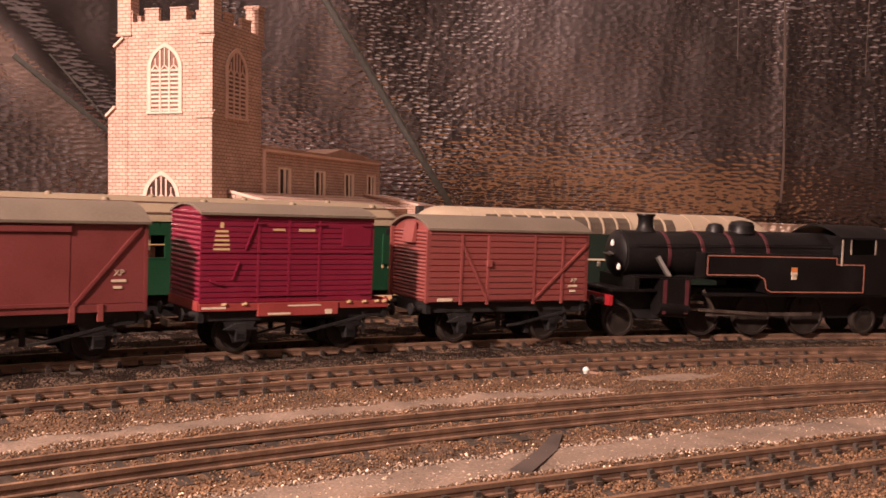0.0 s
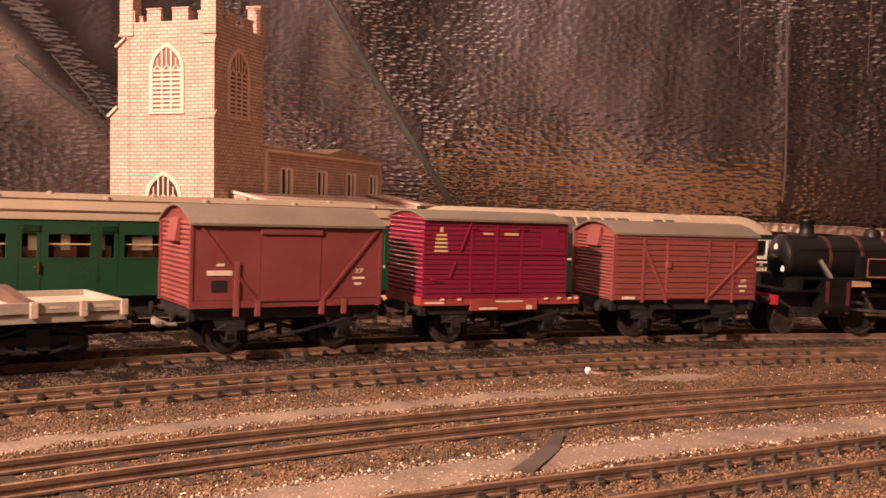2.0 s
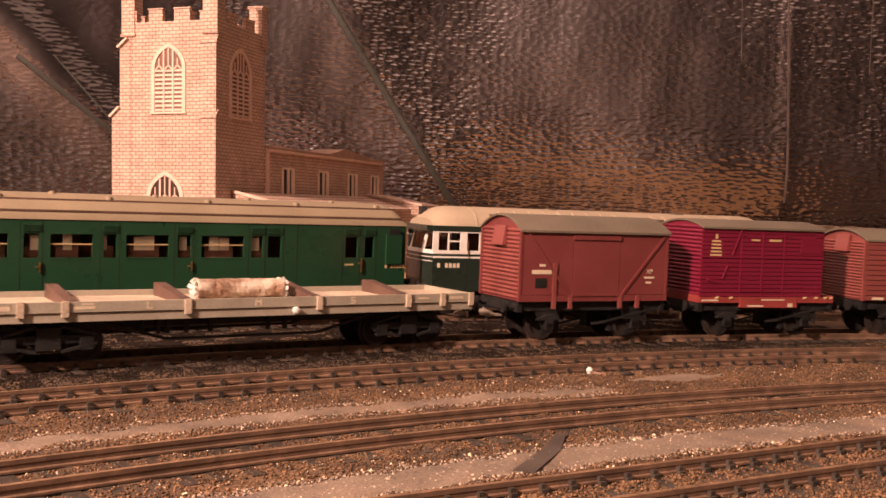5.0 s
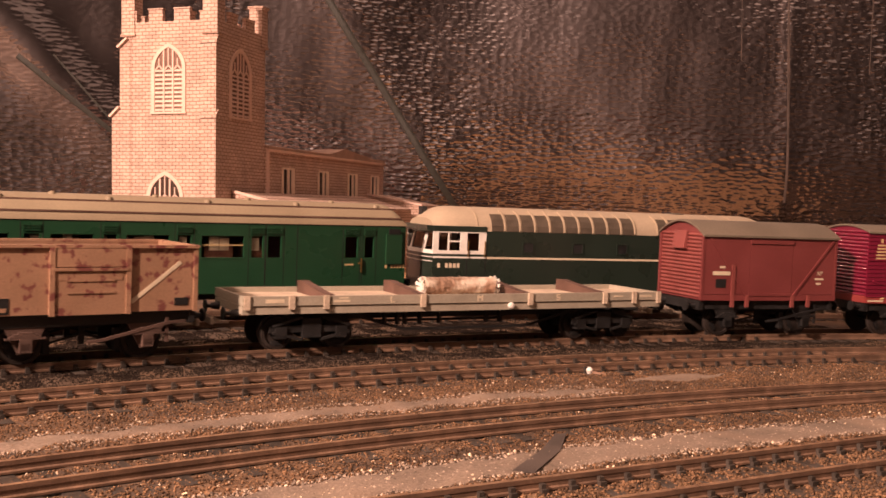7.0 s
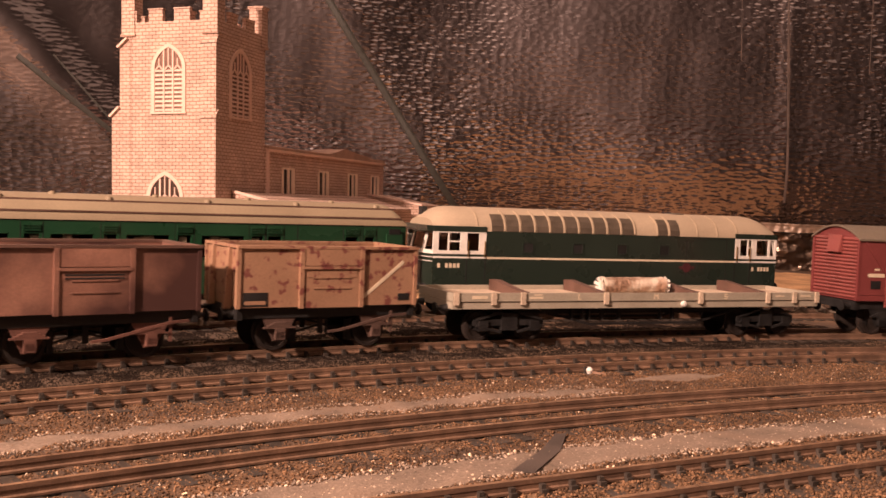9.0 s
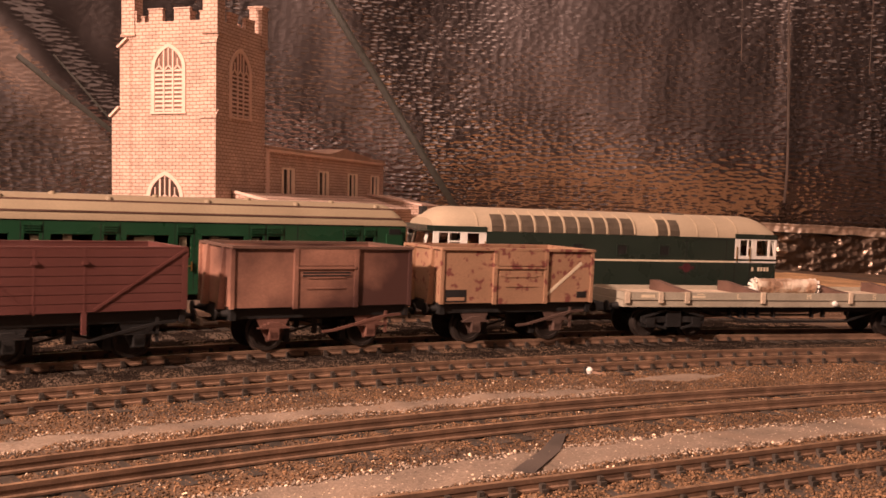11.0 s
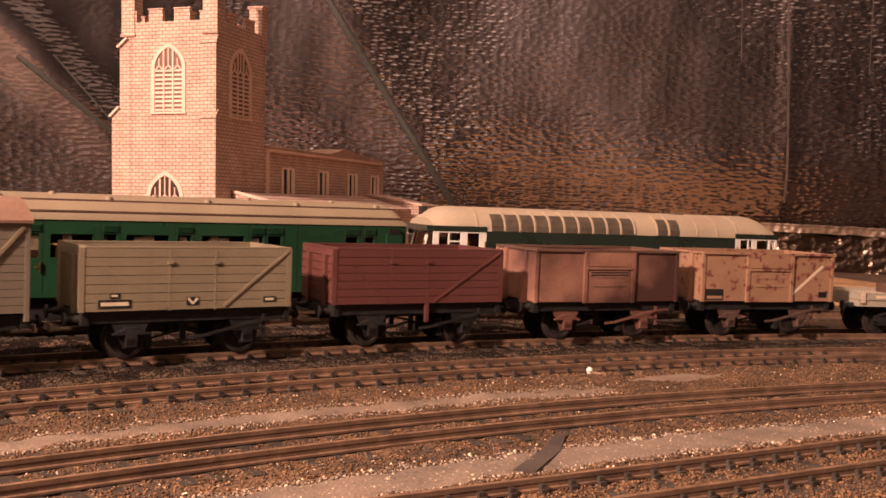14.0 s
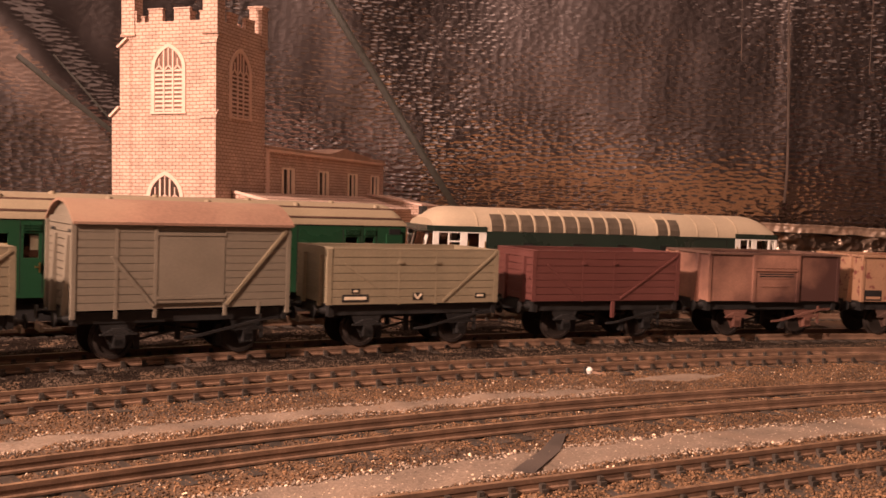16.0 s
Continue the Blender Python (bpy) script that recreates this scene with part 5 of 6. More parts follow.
def diesel():
    L, w = 190.6, 34.6
    root = thing("diesel_locomotive", "dark green diesel locomotive with white cab windows and cream waist stripe", "locomotive", on_arc(96.0, R_FAR - 1.9))
    y = -w / 2
    cab = 26.0
    half = L / 2
    bm = bmesh.new()
    box(bm, -half + cab, half - cab, y, -y, 12, 39.4)
    part("body", bm, DIESEL_GREEN, root, "dark green body sides")
    for sx in (-1, 1):
        bm = bmesh.new()
        xs = sorted((sx * half, sx * (half - cab)))
        box(bm, xs[0], xs[1], y, -y, 12, 28.8)
        # nose below the windows, slightly pointed in plan
        a = [bm.verts.new((sx * half, yy, z)) for yy in (y, -y) for z in (12, 28.8)]
        b = [bm.verts.new((sx * (half + 2.2), yy, z)) for yy in (y * 0.45, -y * 0.45) for z in (12, 28.8)]
        for f in ((a[0], b[0], b[1], a[1]), (b[0], b[2], b[3], b[1]), (b[2], a[2], a[3], b[3]), (a[1], b[1], b[3], a[3]), (a[0], a[2], b[2], b[0])):
            bm.faces.new(f)
        part("cab_lower", bm, DIESEL_GREEN, root, "dark green lower cab and nose")
    prof = [(17.3, 39.4), (16.9, 42.0), (15.6, 44.8), (13.0, 47.2), (9.0, 49.0), (4.5, 50.0), (0, 50.3)]
    full = prof + [(-a, b) for a, b in prof[-2::-1]]
    bm = bmesh.new()
    prism(bm, full, -half + 12.0, half - 12.0, "x", True)
    roof = part("roof", bm, DIESEL_ROOF, root, "pale grey curved roof")
    for sx in (-1, 1):
        # domed end of the roof over the cab
        bm = bmesh.new()
        prev = None
        for k in range(5):
            f = k / 4
            ring = [bm.verts.new((sx * (half - 12.0 + 11.6 * f), a * (1 - 0.08 * f * f), 41.4 + max(b - 41.4, 0) * (1 - 0.62 * f ** 2.2))) for a, b in full]
            if prev:
                for i in range(len(ring) - 1):
                    q = bm.faces.new((prev[i], prev[i + 1], ring[i + 1], ring[i]))
                    q.smooth = True
            prev = ring
        bm.faces.new(prev)
        part("roof_dome", bm, DIESEL_ROOF, roof)
    # roof grilles on the near shoulder
    def shoulder(x0, x1, mat, name, lift=0.18, lo=0, hi=3):
        bm = bmesh.new()
        outer = [(-a * 1.0 - lift, b + lift) for a, b in prof[lo:hi + 1]]
        inner = [(-a + 0.4, b - 0.4) for a, b in prof[lo:hi + 1]]
        prism(bm, outer + inner[::-1], x0, x1, "x")
        return part(name, bm, mat, roof)
    for i in range(10):
        x = -66.6 + i * 7.75
        shoulder(x, x + 5.9, GRILLE, "roof_window", 0.15)
        shoulder(x + 6.2, x + 6.9, DIESEL_ROOF, "roof_rib", 0.5, 0, 4)
    for x in (23.2, 30.2):
        shoulder(x, x + 5.4, GRILLE, "roof_window", 0.15)
        shoulder(x - 0.9, x - 0.3, DIESEL_ROOF, "roof_rib", 0.5, 0, 4)
    for x in (46, 58, 70, -74):
        shoulder(x, x + 0.4, DIESEL_ROOF, "roof_seam", 0.3, 0, 5)
    bm = bmesh.new()
    lathe(bm, [(5.0, 50.0), (4.6, 50.6), (1.0, 50.8)], (44, 0, 0), 20)
    part("exhaust_plate", bm, GRILLE, roof)
    bm = bmesh.new()
    box(bm, -30, -26, -2, 2, 50.2, 51)
    part("exhaust_port", bm, GRILLE, roof)
    for sx in (-1, 1):
        inner, outer = sx * (half - cab), sx * half
        lo, hi = min(inner, outer), max(inner, outer)
        if sx < 0:
            opens = [(lo + 2.6, lo + 13.2), (lo + 16.6, lo + 22.6)]
        else:
            opens = [(hi - 22.8, hi - 15.6), (hi - 12.6, hi - 5.2), (hi - 4.0, hi - 1.2)]
        for yy in (y - 0.12, -y - 0.9):
            window_wall(root, "cab_window_surround", WHITE, lo, hi - 0.0, 28.8, 39.4, yy, 1.0, opens, 30.4, 38.4, 0.2)
        for a, b in opens:
            boxes("window_pane", GLASS, root, (a, b, y + 0.5, y + 0.6, 30.4, 38.4))
        boxes("window_bar", WHITE, root, (opens[0][0] + 4.6, opens[0][0] + 5.3, y, y + 0.6, 30.4, 38.4), (opens[0][0] + 5.3, opens[0][1], y + 0.1, y + 0.5, 34.2, 34.9))
        # raked windscreens, in three lights
        bm = bmesh.new()
        n = [(y, 0.0), (y * 0.5, 2.0), (-y * 0.5, 2.0), (-y, 0.0)]
        low = [(sx * (half + d), yy, 28.8) for yy, d in n]
        top = [(sx * (half + d - 2.6), yy * 0.97, 39.4) for yy, d in n]
        for i in range(3):
            for f0, f1, g0, g1 in ((0.0, 0.1, 0, 1), (0.9, 1.0, 0, 1), (0.1, 0.9, 0.0, 0.16), (0.1, 0.9, 0.86, 1.0)):
                def at(f, g):
                    a = Vector(low[i]).lerp(Vector(low[i + 1]), f)
                    b = Vector(top[i]).lerp(Vector(top[i + 1]), f)
                    return a.lerp(b, g)
                front = [at(f0, g0), at(f1, g0), at(f1, g1), at(f0, g1)]
                back = [p - Vector((sx * 0.8, 0, 0)) for p in front]
                vf, vb = [bm.verts.new(p) for p in front], [bm.verts.new(p) for p in back]
                bm.faces.new(vf)
                bm.faces.new(vb[::-1])
                for k in range(4):
                    bm.faces.new((vf[k], vf[(k + 1) % 4], vb[(k + 1) % 4], vb[k]))
        screen = part("windscreen_frame", bm, WHITE, root, "white windscreen surround")
        for i in range(3):
            bm = bmesh.new()
            cs = [Vector(c) - Vector((sx * 0.4, 0, 0)) for c in (low[i], low[i + 1], top[i + 1], top[i])]
            vs = [bm.verts.new(c - Vector((sx * d, 0, 0))) for d in (0.0, 0.15) for c in cs]
            for f in ((0, 1, 2, 3), (7, 6, 5, 4), (0, 4, 5, 1), (1, 5, 6, 2), (2, 6, 7, 3), (3, 7, 4, 0)):
                bm.faces.new([vs[k] for k in f])
            part("pane", bm, SMOKED, screen)
        pieces("cab_brow", DIESEL_GREEN, root, (lo, hi, y - 0.3, y + 0.8, 39.0, 41.5), (lo, hi, -y - 0.8, -y + 0.3, 39.0, 41.5), (outer - 3.2, outer + 0.6, y, -y, 39.0, 41.5), bevel=0.2)
        boxes("roof_horn", BLACK, root, (outer - sx * 3.4 - 1.2, outer - sx * 3.4 + 1.2, 4, 9, 45.5, 49.8), bevel=0.3)
        boxes("cab_bulkhead", INTERIOR, root, (inner - 0.3 if sx < 0 else inner - 0.3, inner + 0.3, y + 1, -y - 1, 28.8, 39.3), (min(outer - sx * 8, outer - sx * 11), max(outer - sx * 8, outer - sx * 11), -12, -4, 26, 35))
        boxes("waist_line", WHITE, root, (lo, hi, y - 0.15, y + 0.3, 26.9, 27.7), bevel=0.05)
        bm = bmesh.new()
        for z0, z1 in ((26.9, 27.7), (25.2, 25.6)):
            for (ya, da), (yb, db) in zip(n, n[1:]):
                bar(bm, (sx * (half + da * 1.1 + 0.1), ya, (z0 + z1) / 2), (sx * (half + db * 1.1 + 0.1), yb, (z0 + z1) / 2), 0.3, z1 - z0)
        part("nose_line", bm, WHITE, root)
        boxes("cab_door_edge", BLACK, root, (inner + sx * 0.2 - 0.2, inner + sx * 0.2 + 0.2, y - 0.1, y + 0.2, 13, 28.6), (inner + sx * 9.5 - 0.2, inner + sx * 9.5 + 0.2, y - 0.1, y + 0.2, 13, 28.6))
        bm = bmesh.new()
        for xx in (inner + sx * 0.8, inner + sx * 9.0):
            bar(bm, (xx, y - 0.7, 27.5), (xx, y - 0.7, 35), 0.35)
        part("handrail", bm, BRASS, root)
        xn = outer + (7.5 if sx < 0 else -10)
        lettering_bars(root, CREAM, y - 0.05, *[(xn - 4.5 + k * 1.9, 23.6, 1.3, 2.0) for k in (0, 2, 3, 4, 5)])
    boxes("waist_stripe", CREAM, root, (-half + cab, half - cab, y - 0.15, y + 0.3, 26.8, 27.7), label="cream waist stripe", bevel=0.05)
    for x in (-47.8, -21.5, 2.8, 27.0):
        boxes("side_window_frame", DIESEL_GREEN, root, (x - 3.1, x + 3.1, y - 0.35, y, 29.6, 30.2), (x - 3.1, x + 3.1, y - 0.35, y, 34.4, 35.0), (x - 3.1, x - 2.5, y - 0.35, y, 30.2, 34.4), (x + 2.5, x + 3.1, y - 0.35, y, 30.2, 34.4))
        boxes("side_window", BLACK, root, (x - 2.5, x + 2.5, y - 0.12, y + 0.1, 30.2, 34.4))
    boxes("panel_line", BLACK, root, *[(x - 0.15, x + 0.15, y - 0.08, y + 0.2, 13, 38.5) for x in (40, 64)], (40, 64, y - 0.08, y + 0.2, 38.3, 38.6))
    bm = bmesh.new()
    lathe(bm, [(2.4, -0.15), (2.4, 0.15)], (40.5, y, 24.0), 18, "y")
    box(bm, 36, 45, y - 0.12, y + 0.1, 23.4, 24.6)
    part("crest", bm, BAND, root, "small worn dark red crest")
    boxes("underframe", BLACK, root, (-88, 88, -14, 14, 9, 12), (-30, 30, -16, 16, 3, 12), bevel=0.3)
    for x in (-64, 64):
        boxes("bogie", BLACK, root, (x - 24, x + 24, -15, -13, 4, 10), (x - 24, x + 24, 13, 15, 4, 10), (x - 10, x + 10, -14, 14, 5, 9.4), bevel=0.4)
        for a in (-18, 18):
            bm = bmesh.new()
            for side in (-1, 1):
                lathe(bm, [(1, side * 9), (6.2, side * 9), (6.6, side * 7.6), (7.2, side * 7.4), (1, side * 7)], (x + a, 0, 6.6), 20, "y")
            part("wheelset", bm, WHEEL, root)
    buffers(root, L, 14)
    return root


def coach():
    L, w = 257.0, 34.0
    mid = -130.8
    root = thing("passenger_coach", "green passenger coach with grey ribbed roof, standing on the rear line", "coach", on_arc(mid + 3.6, R_FAR - 3.6))
    y = -w / 2

    def lx(s):
        return (s - mid) * 1.058
    spans = [(-152, -137.8), (-126.2, -110.8), (-98.4, -81.7), (-160.6, -155.6), (-134.1, -129.6), (-107.5, -102.4), (-78.6, -73.8), (-71.8, -66.2), (-37.9, -32.2), (-28.9, -24.6)]
    spans += [(-180, -165.5), (-209, -194), (-238, -223), (-188.5, -183.8), (-217, -212.4), (-246, -241.5)]
    opens = [(lx(a), lx(b)) for a, b in spans]
    window_wall(root, "body_side", COACH_GREEN, -L / 2, L / 2, 12.5, 41.0, y, 1.0, opens, 26.8, 35.6)
    boxes("body_end", COACH_GREEN, root, (-L / 2, L / 2, -y - 1, -y, 12.5, 41), (L / 2 - 1, L / 2, y + 1, -y - 1, 12.5, 41), (-L / 2, -L / 2 + 1, y + 1, -y - 1, 12.5, 41), (-L / 2 + 1, L / 2 - 1, y + 1, -y - 1, 12.5, 14), bevel=0.2)
    prof = [(17.4, 40.7), (16.9, 42.4), (15.2, 44.8), (12.0, 47.2), (8.0, 48.9), (4.0, 49.8), (0, 50.2)]
    full = prof + [(-a, b) for a, b in prof[-2::-1]]
    bm = bmesh.new()
    prism(bm, full, -L / 2 + 5, L / 2 - 5, "x", True)
    for sx in (-1, 1):
        prev = None
        for k in range(5):
            f = k / 4
            ring = [bm.verts.new((sx * (L / 2 - 5 + 5.4 * f), a, 40.7 + (b - 40.7) * (1 - 0.55 * f * f))) for a, b in full]
            if prev:
                for i in range(len(ring) - 1):
                    bm.faces.new((prev[i], prev[i + 1], ring[i + 1], ring[i])).smooth = True
            prev = ring
        bm.faces.new(prev)
    roof = part("roof", bm, COACH_ROOF, root, "grey roof with raised ribs and vents")
    bm = bmesh.new()
    for a, z in ((-16.2, 44.0), (-11.0, 48.0)):
        box(bm, -L / 2 + 2, L / 2 - 2, a - 0.3, a + 0.3, z - 0.5, z + 0.2)
    part("roof_strip", bm, BOLSTER, roof, "dark rain strip along the roof")
    g = random.Random(2)
    for k in range(13):
        x = -L / 2 + 12 + k * 19.5
        bm = bmesh.new()
        yy = (-8.5, -3.0)[k % 2]
        z = 48.7 if k % 2 == 0 else 49.9
        lathe(bm, [(1.5, z - 0.6), (1.3, z + 0.5), (0.4, z + 1.0)], (x, yy, 0), 12)
        part("roof_vent", bm, COACH_ROOF, roof)
    # doors, vents over them, handles
    def door(a, b, handle=True):
        c, d = lx(a) - 1.2, lx(b) + 1.2
        boxes("door_edge", BLACK, root, (c - 0.12, c + 0.12, y - 0.06, y + 0.2, 14, 40), (d - 0.12, d + 0.12, y - 0.06, y + 0.2, 14, 40))
        boxes("door_vent", COACH_GREEN, root, *[(c + 0.8, d - 0.8, y - 0.5, y + 0.2, z, z + 0.5) for z in (36.6, 37.5, 38.4)], bevel=0.1)
        if handle:
            bm = bmesh.new()
            bar(bm, (d - 1.0, y - 0.6, 21.6), (d - 1.0, y - 0.6, 25.4), 0.5)
            bar(bm, (d - 2.6, y - 0.6, 23.6), (d - 1.0, y - 0.6, 23.6), 0.5)
            part("door_handle", bm, BRASS, root, "brass grab handle")
    for a, b in spans:
        if b - a < 7 and b < -60:
            door(a, b, a in (-160.6, -107.5, -188.5))
    door(-37.9, -32.2, False)
    door(-28.9, -24.6, False)
    bm = bmesh.new()
    bar(bm, (lx(-30.6), y - 0.7, 20.5), (lx(-30.6), y - 0.7, 26.5), 0.5)
    bar(bm, (lx(-32.0), y - 0.7, 24.4), (lx(-30.6), y - 0.7, 24.4), 0.6)
    part("door_handle", bm, BRASS, root, "brass grab handle")
    boxes("periscope", COACH_GREEN, root, (lx(-19), lx(-11.5), y - 1.0, y + 0.3, 24, 37), bevel=0.4)
    boxes("dark_ducket_window", BLACK, root, (lx(-18), lx(-12.5), y - 1.1, y - 0.7, 37.0, 39.4))
    boxes("body_seam", BLACK, root, (lx(-59.5), lx(-59.2), y - 0.06, y + 0.2, 13, 40.5), (-L / 2, L / 2, y - 0.12, y + 0.2, 40.3, 40.7))
    lettering_bars(root, YELLOW, y - 0.05, *[(lx(-18.5) + k * 1.5, 22.9, 1.0, 1.5) for k in (0, 2, 3, 4, 5, 6)], (lx(-36), 23.8, 4.2, 0.7))
    for a, b in opens:
        if b - a > 8:
            boxes("window_frame", COACH_GREEN, root, (a, b, y - 0.15, y + 0.9, 26.2, 26.9), (a, b, y - 0.15, y + 0.9, 35.5, 36.1), bevel=0.1)
            boxes("window_bar", YELLOW, root, (a, b, y + 0.6, y + 0.9, 31.6, 32.0))
    boxes("glazing", GLASS, root, (-L / 2 + 1, L / 2 - 1, y + 1.05, y + 1.15, 26, 36))
    # inside: partitions, seats and pale cards close behind the glazing
    boxes("compartment_wall", INTERIOR, root, (-L / 2 + 1, L / 2 - 1, 5, 5.8, 14, 40.5), *[(lx(s) - 0.4, lx(s) + 0.4, y + 2, 5, 14, 40) for s in (-154, -136, -128, -109, -100.5, -80, -62, -190, -219)])
    g = random.Random(9)
    for s in (-156.5, -146, -134, -121, -117.5, -105, -93, -89, -76.5, -170, -200):
        bm = bmesh.new()
        ww = 3.0 + g.random() * 1.4
        box(bm, lx(s) - ww / 2, lx(s) + ww / 2, y + 1.5, y + 2.1, 29.6, 34.6 + g.random())
        part("seat_headrest", bm, PAPER, root, "pale card seen through the window")
        boxes("seat", INTERIOR, root, (lx(s) - 4, lx(s) + 4, y + 2.1, 4.5, 14, 31), bevel=0.4)
    boxes("underframe", BLACK, root, (-L / 2 + 1, L / 2 - 1, -13.5, 13.5, 9.8, 12.6), (-40, 30, -14, -9, 3.6, 10), bevel=0.3)
    for x in (-88, 88):
        boxes("bogie", BLACK, root, (x - 20, x + 20, -14, -12.4, 4, 9), (x - 20, x + 20, 12.4, 14, 4, 9), (x - 5, x + 5, -13, 13, 5, 9.8), bevel=0.3)
        for a in (-17, 17):
            bm = bmesh.new()
            for side in (-1, 1):
                lathe(bm, [(1, side * 9), (5.6, side * 9), (6.0, side * 7.6), (6.6, side * 7.4), (1, side * 7)], (x + a, 0, 6.0), 20, "y")
            part("wheelset", bm, WHEEL, root)
    buffers(root, L, 14)
    return root


# ---- church ----
def masonry_material(name, color, joint, scale_u=1.0):
    """Coursed stone: thin joints on both upright directions."""
    m = material(name, color, 0.85, 0, 0.14, 70, 900, 0.0)
    nt = m.node_tree
    bsdf = nt.nodes["Principled BSDF"]
    old = bsdf.inputs["Base Color"].links[0].from_socket
    tc = nt.nodes.new("ShaderNodeTexCoord")
    sep = nt.nodes.new("ShaderNodeSeparateXYZ")
    nt.links.new(tc.outputs["Object"], sep.inputs[0])
    add = nt.nodes.new("ShaderNodeMath")
    nt.links.new(sep.outputs["X"], add.inputs[0])
    nt.links.new(sep.outputs["Y"], add.inputs[1])
    com = nt.nodes.new("ShaderNodeCombineXYZ")
    nt.links.new(add.outputs[0], com.inputs["X"])
    nt.links.new(sep.outputs["Z"], com.inputs["Y"])
    br = nt.nodes.new("ShaderNodeTexBrick")
    br.inputs["Scale"].default_value = 1.0
    br.inputs["Brick Width"].default_value, br.inputs["Row Height"].default_value = 0.0046, 0.00212
    br.inputs["Mortar Size"].default_value, br.inputs["Mortar Smooth"].default_value = 0.00024, 0.5
    br.inputs["Color1"].default_value, br.inputs["Color2"].default_value, br.inputs["Mortar"].default_value = (1.06, 1.06, 1.06, 1), (0.88, 0.86, 0.84, 1), (*joint, 1)
    nt.links.new(com.outputs[0], br.inputs["Vector"])
    mul = nt.nodes.new("ShaderNodeMix")
    mul.data_type, mul.blend_type = "RGBA", "MULTIPLY"
    mul.inputs["Factor"].default_value = 1.0
    nt.links.new(old, mul.inputs["A"])
    nt.links.new(br.outputs["Color"], mul.inputs["B"])
    nt.links.new(mul.outputs["Result"], bsdf.inputs["Base Color"])
    bp = nt.nodes.new("ShaderNodeBump")
    bp.inputs["Strength"].default_value, bp.inputs["Distance"].default_value = 0.6, 0.0003
    bp.invert = True
    nt.links.new(br.outputs["Fac"], bp.inputs["Height"])
    nt.links.new(bp.outputs["Normal"], bsdf.inputs["Normal"])
    return m


def arch_points(half, z0, zs, rise, n=9):
    """A pointed arch outline: up one side, over the point, down the other."""
    pts = [(-half, z0)]
    c, r = half * 0.75, half * 1.75
    top = math.sqrt(r * r - c * c)
    end = math.acos(c / r)
    for i in range(n + 1):
        a = end * i / n
        pts.append((c - r * math.cos(a), zs + r * math.sin(a) * rise / top))
    return pts + [(-a, b) for a, b in pts[-2::-1]]


def arched_window(parent, c, half, z0, zs, rise, lights, louvred, side=False, open_dark=False):
    """Stone arch, mullions and louvres standing on the wall face. side: on the wall that looks along x."""
    def turn(bm):
        for v in bm.verts:
            u, d, z = v.co
            v.co = (c + u, d, z) if not side else (-d, c + u, z)
    outer, inner = arch_points(half, z0, zs, rise), arch_points(half * 0.80, z0, zs, rise * 0.84)
    bm = bmesh.new()
    rings = []
    for pts, d in ((outer, 0.2), (outer, -0.9), (inner, -0.9), (inner, 0.2)):
        rings.append([bm.verts.new((a, d, b)) for a, b in pts])
    for r0, r1 in zip(rings, rings[1:]):
        for k in range(len(r0) - 1):
            bm.faces.new((r0[k], r0[k + 1], r1[k + 1], r1[k]))
    turn(bm)
    frame_ob = part("window_arch", bm, CHURCH_TRIM, parent, "pale pointed stone arch")
    # nearly flush panel; the shade of the recess is painted by its darker colour
    bm = bmesh.new()
    prism(bm, inner, -0.12, 0.2, "y")
    turn(bm)
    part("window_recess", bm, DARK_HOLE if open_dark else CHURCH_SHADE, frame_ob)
    bm = bmesh.new()
    wdt = half * 0.80
    for k in range(lights + 1):
        u = -wdt + 2 * wdt * k / lights
        top = zs + rise * 0.84 * (1 - (abs(u) / wdt) ** 1.7)
        if 0 < k < lights:
            box(bm, u - 0.55, u + 0.55, -0.85, 0.1, z0, top)
    for k in range(lights):
        u = -wdt + 2 * wdt * (k + 0.5) / lights
        hw = wdt / lights
        for a, b in (((u - hw, zs - 1.5), (u, zs + 1.8)), ((u, zs + 1.8), (u + hw, zs - 1.5))):
            bar(bm, (a[0], -0.4, a[1]), (b[0], -0.4, b[1]), 0.8, 0.7)
        if abs(u) < wdt * 0.8:
            box(bm, u - 0.35, u + 0.35, -0.8, 0.1, zs + 1.6, zs + rise * 0.84 * (1 - (abs(u) / wdt) ** 1.7) - 0.4)
    turn(bm)
    part("mullion", bm, CHURCH_TRIM, frame_ob)
    if louvred:
        bm = bmesh.new()
        z = z0 + 1.2
        while z < zs - 1:
            vs = [bm.verts.new(p) for p in ((-wdt, -0.7, z - 0.2), (wdt, -0.7, z - 0.2), (wdt, -0.05, z + 0.75), (-wdt, -0.05, z + 0.75), (-wdt, -0.7, z - 0.7), (wdt, -0.7, z - 0.7))]
            bm.faces.new((vs[0], vs[1], vs[2], vs[3]))
            bm.faces.new((vs[4], vs[5], vs[1], vs[0]))
            z += 2.6
        turn(bm)
        part("louvre", bm, CHURCH_TRIM, frame_ob, "sloping stone louvres")
    bm = bmesh.new()
    box(bm, -half * 1.05, half * 1.05, -1.3, 0.2, z0 - 1.2, z0)
    turn(bm)
    part("window_sill", bm, CHURCH_TRIM, frame_ob)


